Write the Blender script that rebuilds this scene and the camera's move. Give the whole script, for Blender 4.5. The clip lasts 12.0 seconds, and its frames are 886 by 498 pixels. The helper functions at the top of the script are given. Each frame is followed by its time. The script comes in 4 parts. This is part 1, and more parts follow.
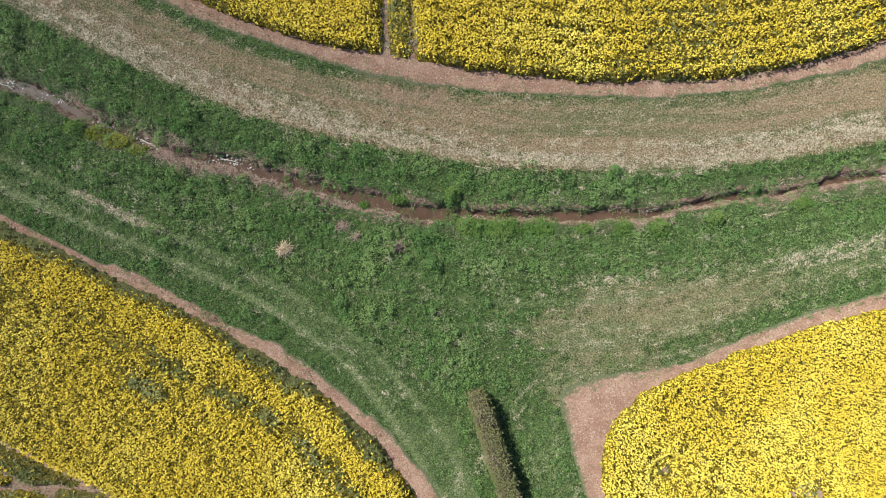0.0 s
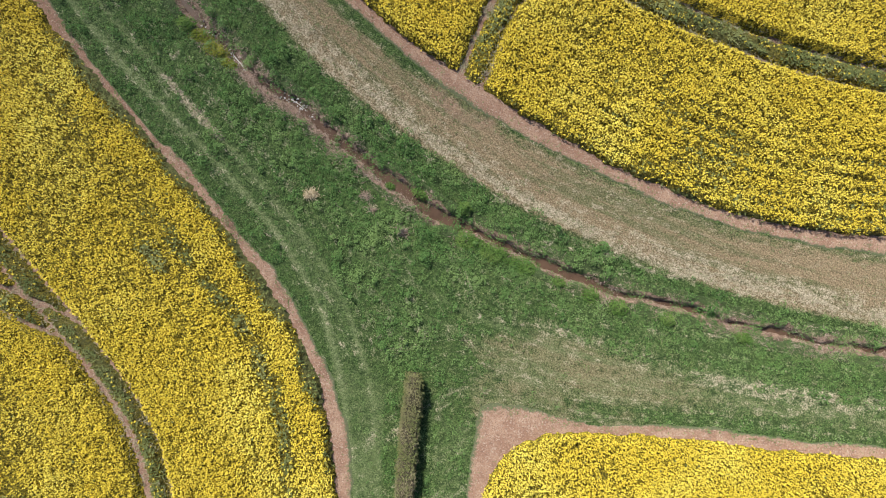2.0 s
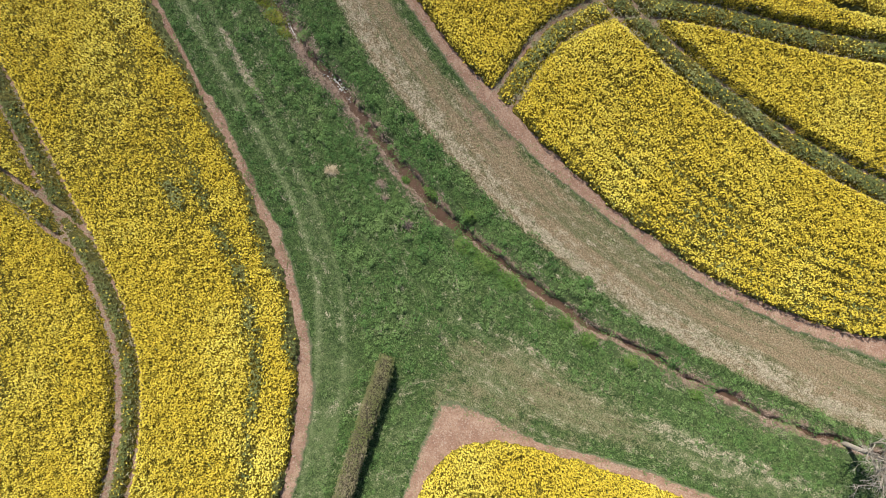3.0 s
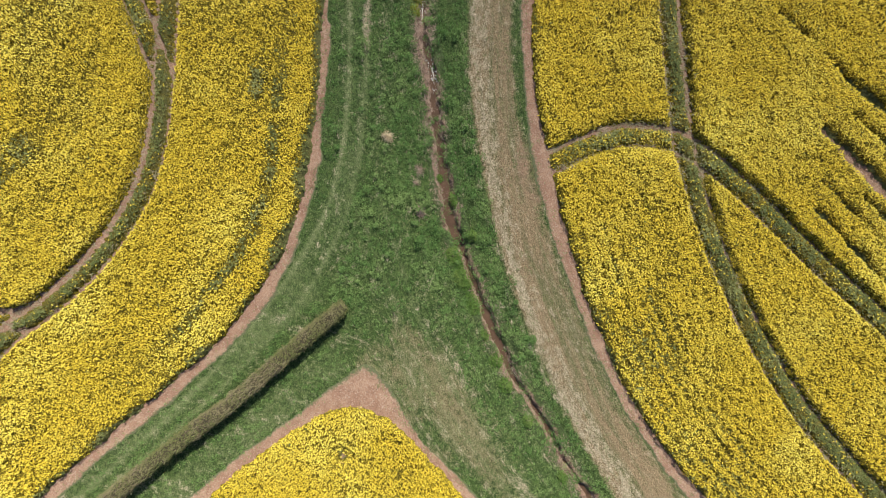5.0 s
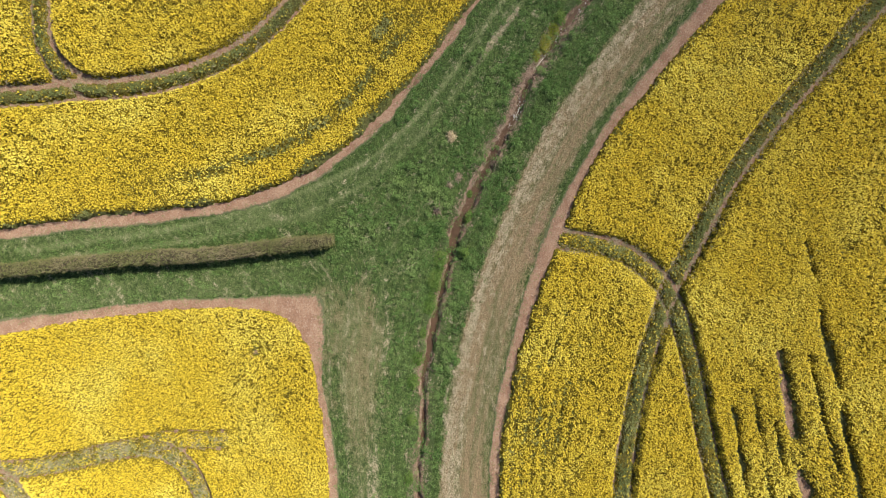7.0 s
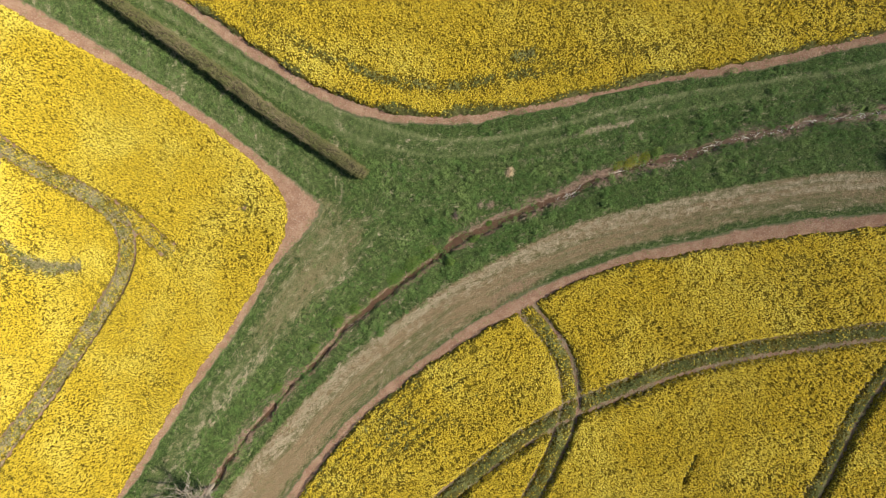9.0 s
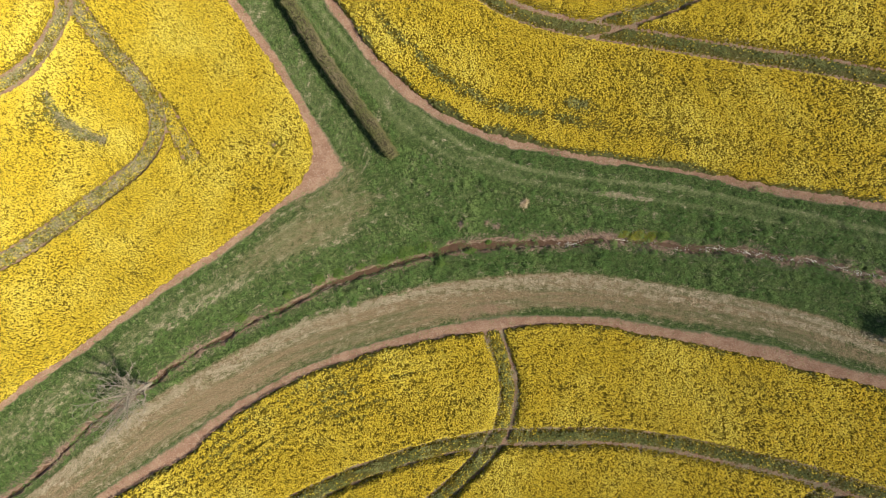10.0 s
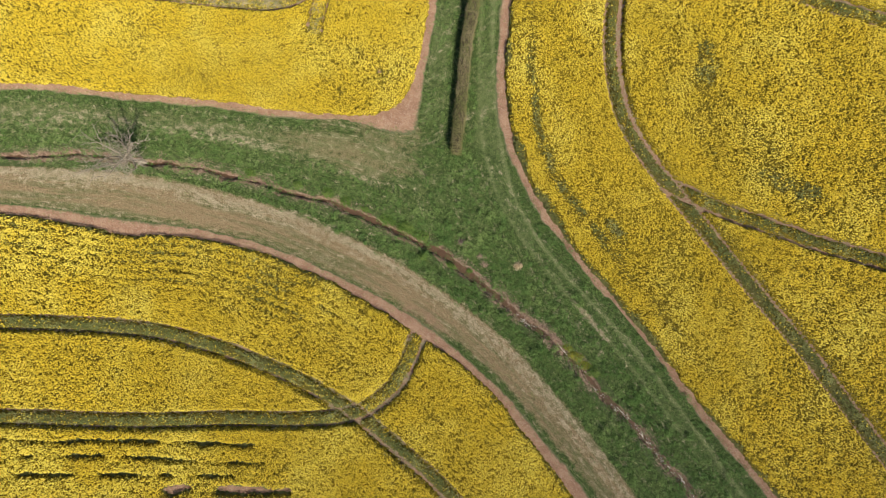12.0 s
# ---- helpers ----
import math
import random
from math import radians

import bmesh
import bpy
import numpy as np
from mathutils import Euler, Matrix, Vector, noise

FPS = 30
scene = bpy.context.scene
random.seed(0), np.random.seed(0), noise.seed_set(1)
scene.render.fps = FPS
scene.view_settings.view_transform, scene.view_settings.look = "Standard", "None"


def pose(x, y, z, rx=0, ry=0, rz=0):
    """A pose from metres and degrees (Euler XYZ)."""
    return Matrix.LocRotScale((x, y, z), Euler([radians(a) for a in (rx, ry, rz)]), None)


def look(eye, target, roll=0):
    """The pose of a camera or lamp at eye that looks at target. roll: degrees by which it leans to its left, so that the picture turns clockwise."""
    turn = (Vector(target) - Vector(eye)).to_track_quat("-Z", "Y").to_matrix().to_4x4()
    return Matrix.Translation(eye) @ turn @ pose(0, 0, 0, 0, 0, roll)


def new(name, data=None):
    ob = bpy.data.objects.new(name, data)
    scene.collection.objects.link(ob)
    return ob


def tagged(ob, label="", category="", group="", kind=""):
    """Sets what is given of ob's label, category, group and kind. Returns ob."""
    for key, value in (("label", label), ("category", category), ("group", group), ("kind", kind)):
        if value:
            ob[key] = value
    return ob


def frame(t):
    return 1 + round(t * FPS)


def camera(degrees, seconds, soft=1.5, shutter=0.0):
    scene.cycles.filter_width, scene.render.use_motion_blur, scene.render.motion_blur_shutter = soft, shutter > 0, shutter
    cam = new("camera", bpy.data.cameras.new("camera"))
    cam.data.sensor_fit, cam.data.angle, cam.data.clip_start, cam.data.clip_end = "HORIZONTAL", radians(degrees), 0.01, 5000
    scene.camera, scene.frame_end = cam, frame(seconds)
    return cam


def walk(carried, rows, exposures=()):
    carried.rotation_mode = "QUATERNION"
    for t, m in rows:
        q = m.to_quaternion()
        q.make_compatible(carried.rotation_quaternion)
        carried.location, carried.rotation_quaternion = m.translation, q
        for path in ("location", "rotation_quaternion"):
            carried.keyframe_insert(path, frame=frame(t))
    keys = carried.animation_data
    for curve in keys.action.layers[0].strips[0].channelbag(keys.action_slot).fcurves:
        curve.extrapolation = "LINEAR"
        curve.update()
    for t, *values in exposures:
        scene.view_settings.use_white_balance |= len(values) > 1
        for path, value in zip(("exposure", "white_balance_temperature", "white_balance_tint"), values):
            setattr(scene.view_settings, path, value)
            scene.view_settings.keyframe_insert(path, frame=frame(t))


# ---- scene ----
cam = camera(80.0, 12.0, soft=1.0)
# seconds, eye, turn about x, y, z in degrees: a drone that climbs straight up, looks down and yaws
PATH = [
    (0.0, 9.69, -0.27, 34.53, 0.09, -0.89, -0.78),
    (0.5, 9.77, -0.20, 35.79, -0.05, -0.90, 4.85),
    (1.0, 9.85, -0.12, 37.05, -0.18, -0.88, 10.65),
    (1.5, 9.90, -0.05, 38.30, -0.31, -0.82, 16.57),
    (2.0, 9.93, 0.03, 39.54, -0.47, -0.77, 22.73),
    (2.5, 9.96, 0.11, 40.78, -0.63, -0.75, 29.16),
    (3.0, 9.97, 0.19, 42.02, -0.75, -0.69, 35.96),
    (3.2, 9.98, 0.23, 42.52, -0.81, -0.68, 38.73),
    (4.8, 9.98, 0.59, 46.64, -1.16, -0.42, 64.00),
    (5.0, 9.96, 0.64, 47.14, -1.19, -0.39, 67.14),
    (5.5, 9.89, 0.75, 48.41, -1.26, -0.29, 75.23),
    (6.0, 9.81, 0.86, 49.67, -1.36, -0.22, 83.81),
    (6.5, 9.72, 0.98, 50.94, -1.40, -0.08, 92.59),
    (7.0, 9.63, 1.09, 52.20, -1.42, 0.09, 101.42),
    (7.2, 9.59, 1.14, 52.69, -1.41, 0.14, 105.15),
    (8.8, 9.28, 1.52, 56.26, -1.21, 0.86, 137.32),
    (9.0, 9.22, 1.54, 56.72, -1.14, 0.91, 141.48),
    (9.5, 9.08, 1.57, 57.85, -0.93, 0.98, 152.01),
    (10.0, 8.94, 1.57, 59.00, -0.71, 0.98, 162.31),
    (10.5, 8.79, 1.55, 60.17, -0.49, 0.95, 172.94),
    (11.0, 8.65, 1.51, 61.35, -0.29, 0.87, 183.34),
    (11.5, 8.52, 1.45, 62.53, -0.11, 0.76, 193.68),
    (12.0, 8.38, 1.39, 63.72, 0.03, 0.61, 203.56),
]
walk(cam, [(t, pose(x, y, z, rx, ry, rz)) for t, x, y, z, rx, ry, rz in PATH],
     exposures=[(0.0, 0.33, 6050, 10), (3.0, 0.31, 6220, 10.5), (5.5, 0.26, 6520, 10.5), (7.2, 0.22, 6720, 10.5), (9.0, 0.12, 7000, 11), (12.0, 0.12, 7020, 11)])

# ---- light: clear spring day, sun in the west-north-west of the plan at 46 degrees ----
SUN_UP = radians(46)
SHADE = Vector((0.79, -0.61, 0)).normalized()          # the way shadows fall on the ground
sun_way = Vector((-SHADE.x * math.cos(SUN_UP), -SHADE.y * math.cos(SUN_UP), math.sin(SUN_UP)))
world = bpy.data.worlds.new("sky")
scene.world = world
world.use_nodes = True
wn = world.node_tree.nodes
sky = wn.new("ShaderNodeTexSky")
sky.sky_type, sky.sun_disc = "NISHITA", False
sky.sun_elevation, sky.sun_rotation = SUN_UP, math.atan2(sun_way.x, sun_way.y) % (2 * math.pi)
world.node_tree.links.new(sky.outputs[0], wn["Background"].inputs[0])
wn["Background"].inputs[1].default_value = 0.088
sun = new("sun", bpy.data.lights.new("sun", "SUN"))
sun.data.energy, sun.data.angle, sun.data.color = 4.6, radians(0.53), (1.0, 0.972, 0.885)
sun.matrix_world = look(sun_way * 200, (0, 0, 0))


# ---- materials ----
class Mat:
    """A small builder for node materials."""

    def __init__(self, name, rough=0.8, spec=0.2):
        self.m = bpy.data.materials.new(name)
        self.m.use_nodes = True
        self.t = self.m.node_tree
        self.b = self.t.nodes["Principled BSDF"]
        self.b.inputs["Roughness"].default_value = rough
        self.b.inputs["Specular IOR Level"].default_value = spec
        self.b.inputs["Diffuse Roughness"].default_value = 1.0
        self.geo = self.t.nodes.new("ShaderNodeNewGeometry")

    def link(self, a, b):
        self.t.links.new(a, b)

    def noise(self, scale, detail=4.0, rough=0.6, stretch=None):
        n = self.t.nodes.new("ShaderNodeTexNoise")
        n.inputs["Scale"].default_value, n.inputs["Detail"].default_value, n.inputs["Roughness"].default_value = scale, detail, rough
        if stretch:
            mp = self.t.nodes.new("ShaderNodeMapping")
            mp.inputs["Rotation"].default_value[2] = stretch[0]
            mp.inputs["Scale"].default_value = (stretch[1], stretch[2], 1)
            self.link(self.geo.outputs["Position"], mp.inputs[0])
            self.link(mp.outputs[0], n.inputs["Vector"])
        else:
            self.link(self.geo.outputs["Position"], n.inputs["Vector"])
        return n.outputs["Fac"]

    def ramp(self, fac, lo, hi):
        r = self.t.nodes.new("ShaderNodeMapRange")
        r.interpolation_type = "SMOOTHSTEP"
        r.inputs["From Min"].default_value, r.inputs["From Max"].default_value = lo, hi
        self.link(fac, r.inputs["Value"])
        return r.outputs[0]

    def mix(self, fac, a, b):
        n = self.t.nodes.new("ShaderNodeMix")
        n.data_type = "RGBA"
        for sock, v in ((n.inputs[0], fac), (n.inputs[6], a), (n.inputs[7], b)):
            if isinstance(v, (int, float)):
                sock.default_value = v
            elif isinstance(v, tuple):
                sock.default_value = (*v, 1)
            else:
                self.link(v, sock)
        return n.outputs[2]

    def math(self, op, a, b):
        n = self.t.nodes.new("ShaderNodeMath")
        n.operation = op
        for sock, v in zip(n.inputs, (a, b)):
            if isinstance(v, (int, float)):
                sock.default_value = v
            else:
                self.link(v, sock)
        return n.outputs[0]

    def attr(self, name):
        n = self.t.nodes.new("ShaderNodeAttribute")
        n.attribute_name = name
        return n.outputs["Fac"]

    def color(self, c):
        if isinstance(c, tuple):
            self.b.inputs["Base Color"].default_value = (*c, 1)
        else:
            self.link(c, self.b.inputs["Base Color"])

    def bump(self, fac, strength, dist):
        n = self.t.nodes.new("ShaderNodeBump")
        n.inputs["Strength"].default_value, n.inputs["Distance"].default_value = strength, dist
        self.link(fac, n.inputs["Height"])
        self.link(n.outputs[0], self.b.inputs["Normal"])

    def island(self):
        return self.geo.outputs["Random Per Island"]

    def through_light(self, share, tint):
        """Thin leaves and petals let some light through."""
        out = self.t.nodes["Material Output"]
        tr, mx = self.t.nodes.new("ShaderNodeBsdfTranslucent"), self.t.nodes.new("ShaderNodeMixShader")
        mx.inputs[0].default_value = share
        if isinstance(tint, tuple):
            tr.inputs[0].default_value = (*tint, 1)
        else:
            self.link(tint, tr.inputs[0])
        self.link(self.b.outputs[0], mx.inputs[1])
        self.link(tr.outputs[0], mx.inputs[2])
        self.link(mx.outputs[0], out.inputs[0])


def leafy(name, dark, mid, light, rough=0.6, share=0.25, patch=0.35):
    k = Mat(name, rough, 0.12)
    c = k.mix(k.island(), dark, mid)
    c = k.mix(k.ramp(k.noise(patch, 3), 0.42, 0.72), c, light)
    k.color(c)
    k.through_light(share, c)
    return k.m


M = {}
M["flower"] = leafy("rape_petals", (0.665, 0.505, 0.042), (0.86, 0.685, 0.08), (0.87, 0.75, 0.14), 0.6, 0.12, 0.12)
M["rape_leaf"] = leafy("rape_leaves", (0.10, 0.122, 0.038), (0.255, 0.285, 0.092), (0.345, 0.355, 0.13), 0.65, 0.12, 0.3)
M["lush"] = leafy("lush_herbs", (0.064, 0.145, 0.038), (0.178, 0.300, 0.080), (0.25, 0.35, 0.112), 0.65, 0.10, 0.25)
M["fresh"] = leafy("fresh_herbs", (0.085, 0.17, 0.043), (0.215, 0.33, 0.095), (0.27, 0.37, 0.13), 0.65, 0.12, 0.25)
M["verge"] = leafy("verge_grass", (0.09, 0.145, 0.046), (0.235, 0.292, 0.102), (0.30, 0.325, 0.142), 0.65, 0.10, 0.2)
M["dry"] = leafy("dry_grass", (0.26, 0.21, 0.11), (0.44, 0.37, 0.23), (0.52, 0.44, 0.30), 0.75, 0.15, 0.3)
M["straw"] = leafy("dead_stems", (0.33, 0.22, 0.16), (0.52, 0.39, 0.30), (0.58, 0.46, 0.36), 0.75, 0.1, 0.8)
M["nettle"] = leafy("nettle_leaves", (0.090, 0.175, 0.032), (0.185, 0.295, 0.065), (0.24, 0.33, 0.085), 0.55, 0.25, 0.6)
M["yellow_weed"] = leafy("yellow_weeds", (0.15, 0.19, 0.03), (0.34, 0.36, 0.05), (0.42, 0.40, 0.07), 0.6, 0.2, 0.6)
M["hedge_leaf"] = leafy("hedge_leaves", (0.12, 0.14, 0.045), (0.25, 0.25, 0.095), (0.29, 0.25, 0.13), 0.65, 0.15, 0.5)
M["hedge_twig"] = leafy("hedge_twigs", (0.22, 0.175, 0.10), (0.38, 0.31, 0.19), (0.40, 0.32, 0.22), 0.8, 0.0, 0.6)
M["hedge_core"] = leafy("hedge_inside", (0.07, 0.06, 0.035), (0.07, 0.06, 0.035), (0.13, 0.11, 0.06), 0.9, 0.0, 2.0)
M["heap_pale"] = leafy("cut_stems", (0.52, 0.40, 0.23), (0.74, 0.62, 0.42), (0.78, 0.64, 0.46), 0.75, 0.0, 0.8)
M["tree_leaf"] = leafy("tree_leaves", (0.03, 0.07, 0.02), (0.06, 0.11, 0.03), (0.09, 0.14, 0.04), 0.6, 0.2, 0.4)

M["flat_stem"] = leafy("flattened_stems", (0.26, 0.23, 0.12), (0.42, 0.37, 0.21), (0.47, 0.40, 0.27), 0.8, 0.0, 0.6)
M["bleached"] = leafy("bleached_wood", (0.56, 0.51, 0.44), (0.72, 0.68, 0.60), (0.78, 0.74, 0.66), 0.8, 0.0, 0.8)

# leaf mass and low blooms below the heads, darkened to paint their shaded gaps
k = Mat("rape_canopy_shaded", 0.7, 0.15)
shaded_under = k.mix(k.noise(9, 4, 0.7), (0.040, 0.037, 0.009), (0.125, 0.105, 0.022))
shaded_under = k.mix(k.math("MULTIPLY", k.ramp(k.noise(9, 3, 0.75), 0.44, 0.58), k.attr("bloom")), shaded_under, (0.56, 0.41, 0.025))
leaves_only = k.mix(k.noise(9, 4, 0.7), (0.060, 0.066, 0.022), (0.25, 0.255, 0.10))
k.color(k.mix(k.ramp(k.attr("bloom"), 0.05, 0.4), leaves_only, shaded_under))
k.bump(k.noise(8, 4, 0.7), 1.0, 0.3)
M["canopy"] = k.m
k = Mat("bark", 0.85, 0.2)
k.color(k.mix(k.noise(9, 5), (0.20, 0.16, 0.12), (0.44, 0.38, 0.30)))
k.bump(k.noise(30, 4), 0.5, 0.02)
M["bark"] = k.m
k = Mat("grey_twigs", 0.8, 0.2)
k.color(k.mix(k.island(), (0.32, 0.275, 0.215), (0.54, 0.475, 0.39)))
M["twig"] = k.m
k = Mat("stone", 0.6, 0.4)
k.color(k.mix(k.noise(6, 5), (0.38, 0.35, 0.32), (0.72, 0.69, 0.65)))
k.bump(k.noise(25, 4), 0.4, 0.02)
M["stone"] = k.m

SOIL_A, SOIL_B, SOIL_C = (0.315, 0.180, 0.120), (0.445, 0.290, 0.195), (0.55, 0.425, 0.325)


def soil_color(k):
    c = k.mix(k.ramp(k.noise(0.8, 5), 0.35, 0.7), SOIL_A, SOIL_B)
    c = k.mix(k.ramp(k.noise(8, 4, 0.75), 0.52, 0.66), c, SOIL_C)
    return k.mix(k.ramp(k.noise(11, 4, 0.75), 0.50, 0.34), c, (0.19, 0.115, 0.08))


k = Mat("bare_soil", 0.9, 0.1)
k.color(k.mix(k.ramp(k.math("ADD", k.attr("weedy"), k.math("MULTIPLY", k.math("SUBTRACT", k.noise(5, 4, 0.75), 0.5), 1.6)), 0.45, 0.8), soil_color(k), k.mix(k.noise(9, 4, 0.75), (0.07, 0.09, 0.04), (0.22, 0.22, 0.12))))
k.bump(k.noise(6, 6, 0.75), 0.9, 0.08)
M["soil"] = k.m

k = Mat("ground_cover", 0.85, 0.15)
fine, mid = k.noise(9, 4, 0.75), k.noise(1.3, 4)


def streaks(k, scale, stretch, detail=5.0):
    """Noise drawn out along the tracks."""
    lane = k.t.nodes.new("ShaderNodeCombineXYZ")
    k.link(k.math("MULTIPLY", k.attr("along"), stretch), lane.inputs[0])
    k.link(k.attr("lane"), lane.inputs[1])
    n = k.t.nodes.new("ShaderNodeTexNoise")
    n.inputs["Scale"].default_value, n.inputs["Detail"].default_value, n.inputs["Roughness"].default_value = scale, detail, 0.62
    k.link(lane.outputs[0], n.inputs["Vector"])
    return n.outputs["Fac"]


broad, narrow = streaks(k, 0.9, 0.07), streaks(k, 2.4, 0.34)
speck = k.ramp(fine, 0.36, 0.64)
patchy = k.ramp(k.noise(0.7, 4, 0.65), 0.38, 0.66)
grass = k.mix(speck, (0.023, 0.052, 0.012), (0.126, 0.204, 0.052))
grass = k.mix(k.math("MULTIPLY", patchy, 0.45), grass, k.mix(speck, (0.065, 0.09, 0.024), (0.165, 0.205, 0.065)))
# shaded gaps between tufts, put into the grass colour as random dark patches
tuft_shade = k.ramp(k.noise(2.6, 4, 0.7), 0.40, 0.60)
grass = k.mix(tuft_shade, k.mix(speck, (0.018, 0.035, 0.010), (0.085, 0.125, 0.038)), grass)
mown = k.mix(speck, (0.155, 0.110, 0.058), (0.425, 0.310, 0.185))
mown = k.mix(k.ramp(broad, 0.44, 0.58), mown, k.mix(speck, (0.085, 0.085, 0.036), (0.26, 0.235, 0.115)))
mown = k.mix(k.math("MULTIPLY", k.ramp(narrow, 0.54, 0.66), 0.7), mown, k.mix(speck, (0.20, 0.15, 0.085), (0.47, 0.37, 0.235)))
mown = k.mix(k.math("MULTIPLY", k.ramp(k.noise(3.2, 4, 0.7), 0.52, 0.66), 0.5), mown, k.mix(speck, (0.05, 0.065, 0.025), (0.19, 0.20, 0.085)))
pale = k.mix(speck, (0.26, 0.205, 0.125), (0.63, 0.525, 0.375))
pale = k.mix(k.math("MULTIPLY", k.ramp(k.noise(3.6, 3, 0.7), 0.50, 0.62), 0.6), pale, k.mix(speck, (0.09, 0.10, 0.04), (0.26, 0.25, 0.12)))
wheel = k.mix(speck, (0.110, 0.138, 0.052), (0.275, 0.310, 0.138))
mud = k.mix(k.ramp(mid, 0.35, 0.65), (0.07, 0.046, 0.03), (0.29, 0.19, 0.13))


def ragged(k, name, amount=0.9, lined=0.0):
    """A zone's mask with an edge broken up by noise and by streaks along the track."""
    s = k.math("ADD", k.attr(name), k.math("MULTIPLY", k.math("SUBTRACT", fine, 0.5), amount))
    s = k.math("ADD", s, k.math("MULTIPLY", k.math("SUBTRACT", mid, 0.5), amount))
    if lined:
        s = k.math("ADD", s, k.math("MULTIPLY", k.math("SUBTRACT", narrow, 0.5), lined))
        s = k.math("ADD", s, k.math("MULTIPLY", k.math("SUBTRACT", broad, 0.5), lined))
    return k.ramp(s, 0.15, 0.85)


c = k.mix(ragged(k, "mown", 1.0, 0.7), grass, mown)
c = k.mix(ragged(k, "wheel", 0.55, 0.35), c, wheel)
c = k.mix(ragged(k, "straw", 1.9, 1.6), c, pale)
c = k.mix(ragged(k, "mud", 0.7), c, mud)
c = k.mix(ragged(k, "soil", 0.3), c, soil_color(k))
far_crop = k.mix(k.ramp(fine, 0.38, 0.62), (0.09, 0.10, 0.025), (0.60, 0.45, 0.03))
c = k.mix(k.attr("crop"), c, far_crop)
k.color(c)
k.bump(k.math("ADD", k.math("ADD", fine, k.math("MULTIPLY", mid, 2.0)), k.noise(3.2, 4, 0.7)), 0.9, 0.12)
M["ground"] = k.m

k = Mat("ditch_mud", 0.8, 0.3)
c = k.mix(k.ramp(k.noise(2.2, 5, 0.7), 0.36, 0.64), (0.105, 0.062, 0.040), (0.335, 0.215, 0.150))
c = k.mix(k.ramp(k.noise(7, 4, 0.75), 0.53, 0.66), c, (0.46, 0.35, 0.26))
# dark specks: shade in the bank's hollows, put into the mud colour
c = k.mix(k.ramp(k.noise(11, 4, 0.75), 0.48, 0.34), c, (0.05, 0.034, 0.024))
c = k.mix(k.ramp(k.math("ADD", k.attr("turf"), k.math("MULTIPLY", k.math("SUBTRACT", k.noise(5, 4, 0.75), 0.5), 1.8)), 0.35, 0.75), c, k.mix(k.noise(9, 4, 0.75), (0.022, 0.04, 0.012), (0.11, 0.15, 0.045)))
k.color(c)
k.bump(k.noise(8, 5, 0.75), 1.0, 0.12)
M["mud"] = k.m

k = Mat("stream_water", 0.22, 0.25)
k.color(k.mix(k.noise(1.2, 4), (0.07, 0.041, 0.025), (0.20, 0.118, 0.074)))
k.bump(k.noise(9, 3), 0.15, 0.02)
M["water"] = k.m


# ---- plan ----
def curve(pts, step=1.2):
    """A smooth line through the points of the plan."""
    p = np.array(pts, float)
    p = np.vstack([2 * p[0] - p[1], p, 2 * p[-1] - p[-2]])
    out = []
    for i in range(1, len(p) - 2):
        a, b, c_, d = p[i - 1:i + 3]
        n = max(2, int(np.hypot(*(c_ - b)) / step))
        for s in np.linspace(0, 1, n, endpoint=False):
            out.append(0.5 * (2 * b + (c_ - a) * s + (2 * a - 5 * b + 4 * c_ - d) * s * s + (3 * b - a - 3 * c_ + d) * s ** 3))
    out.append(p[-2])
    return np.array(out)


def side(P, line):
    """Signed distance of the points P from a line: plus to its left."""
    best, sign = np.full(len(P), 1e18), np.ones(len(P))
    for a, b in zip(line[:-1], line[1:]):
        ab = b - a
        ap = P - a
        s = np.clip((ap @ ab) / (ab @ ab), 0, 1)
        q = ap - s[:, None] * ab
        d = (q * q).sum(1)
        cr = ab[0] * ap[:, 1] - ab[1] * ap[:, 0]
        near = d < best - 1e-9
        best[near], sign[near] = d[near], np.where(cr[near] >= 0, 1.0, -1.0)
    return np.sqrt(best) * sign


def beside(P, line):
    """Distance from a line, only for places abreast of it."""
    d = np.abs(side(P, line))
    for end, nxt in ((line[0], line[1]), (line[-1], line[-2])):
        past = ((P - end) @ (nxt - end)) < 0
        d[past & (np.hypot(*(P - end).T) < 6)] = 99.0
    return d


def lattice(x, y, size, seed):
    r = np.random.RandomState(seed).rand(64, 64)
    u, v = x / size, y / size
    i, j = np.floor(u).astype(int), np.floor(v).astype(int)
    u, v = u - i, v - j
    u, v = u * u * (3 - 2 * u), v * v * (3 - 2 * v)
    g = lambda a, b: r[a % 64, b % 64]
    return (g(i, j) * (1 - u) + g(i + 1, j) * u) * (1 - v) + (g(i, j + 1) * (1 - u) + g(i + 1, j + 1) * u) * v


def fbm(x, y, size, seed, octaves=3):
    return sum(lattice(x, y, size / 2 ** o, seed + 7 * o) / 2 ** o for o in range(octaves)) / sum(0.5 ** o for o in range(octaves))


def smooth(v, a, b):
    s = np.clip((v - a) / (b - a), 0, 1)
    return s * s * (3 - 2 * s)


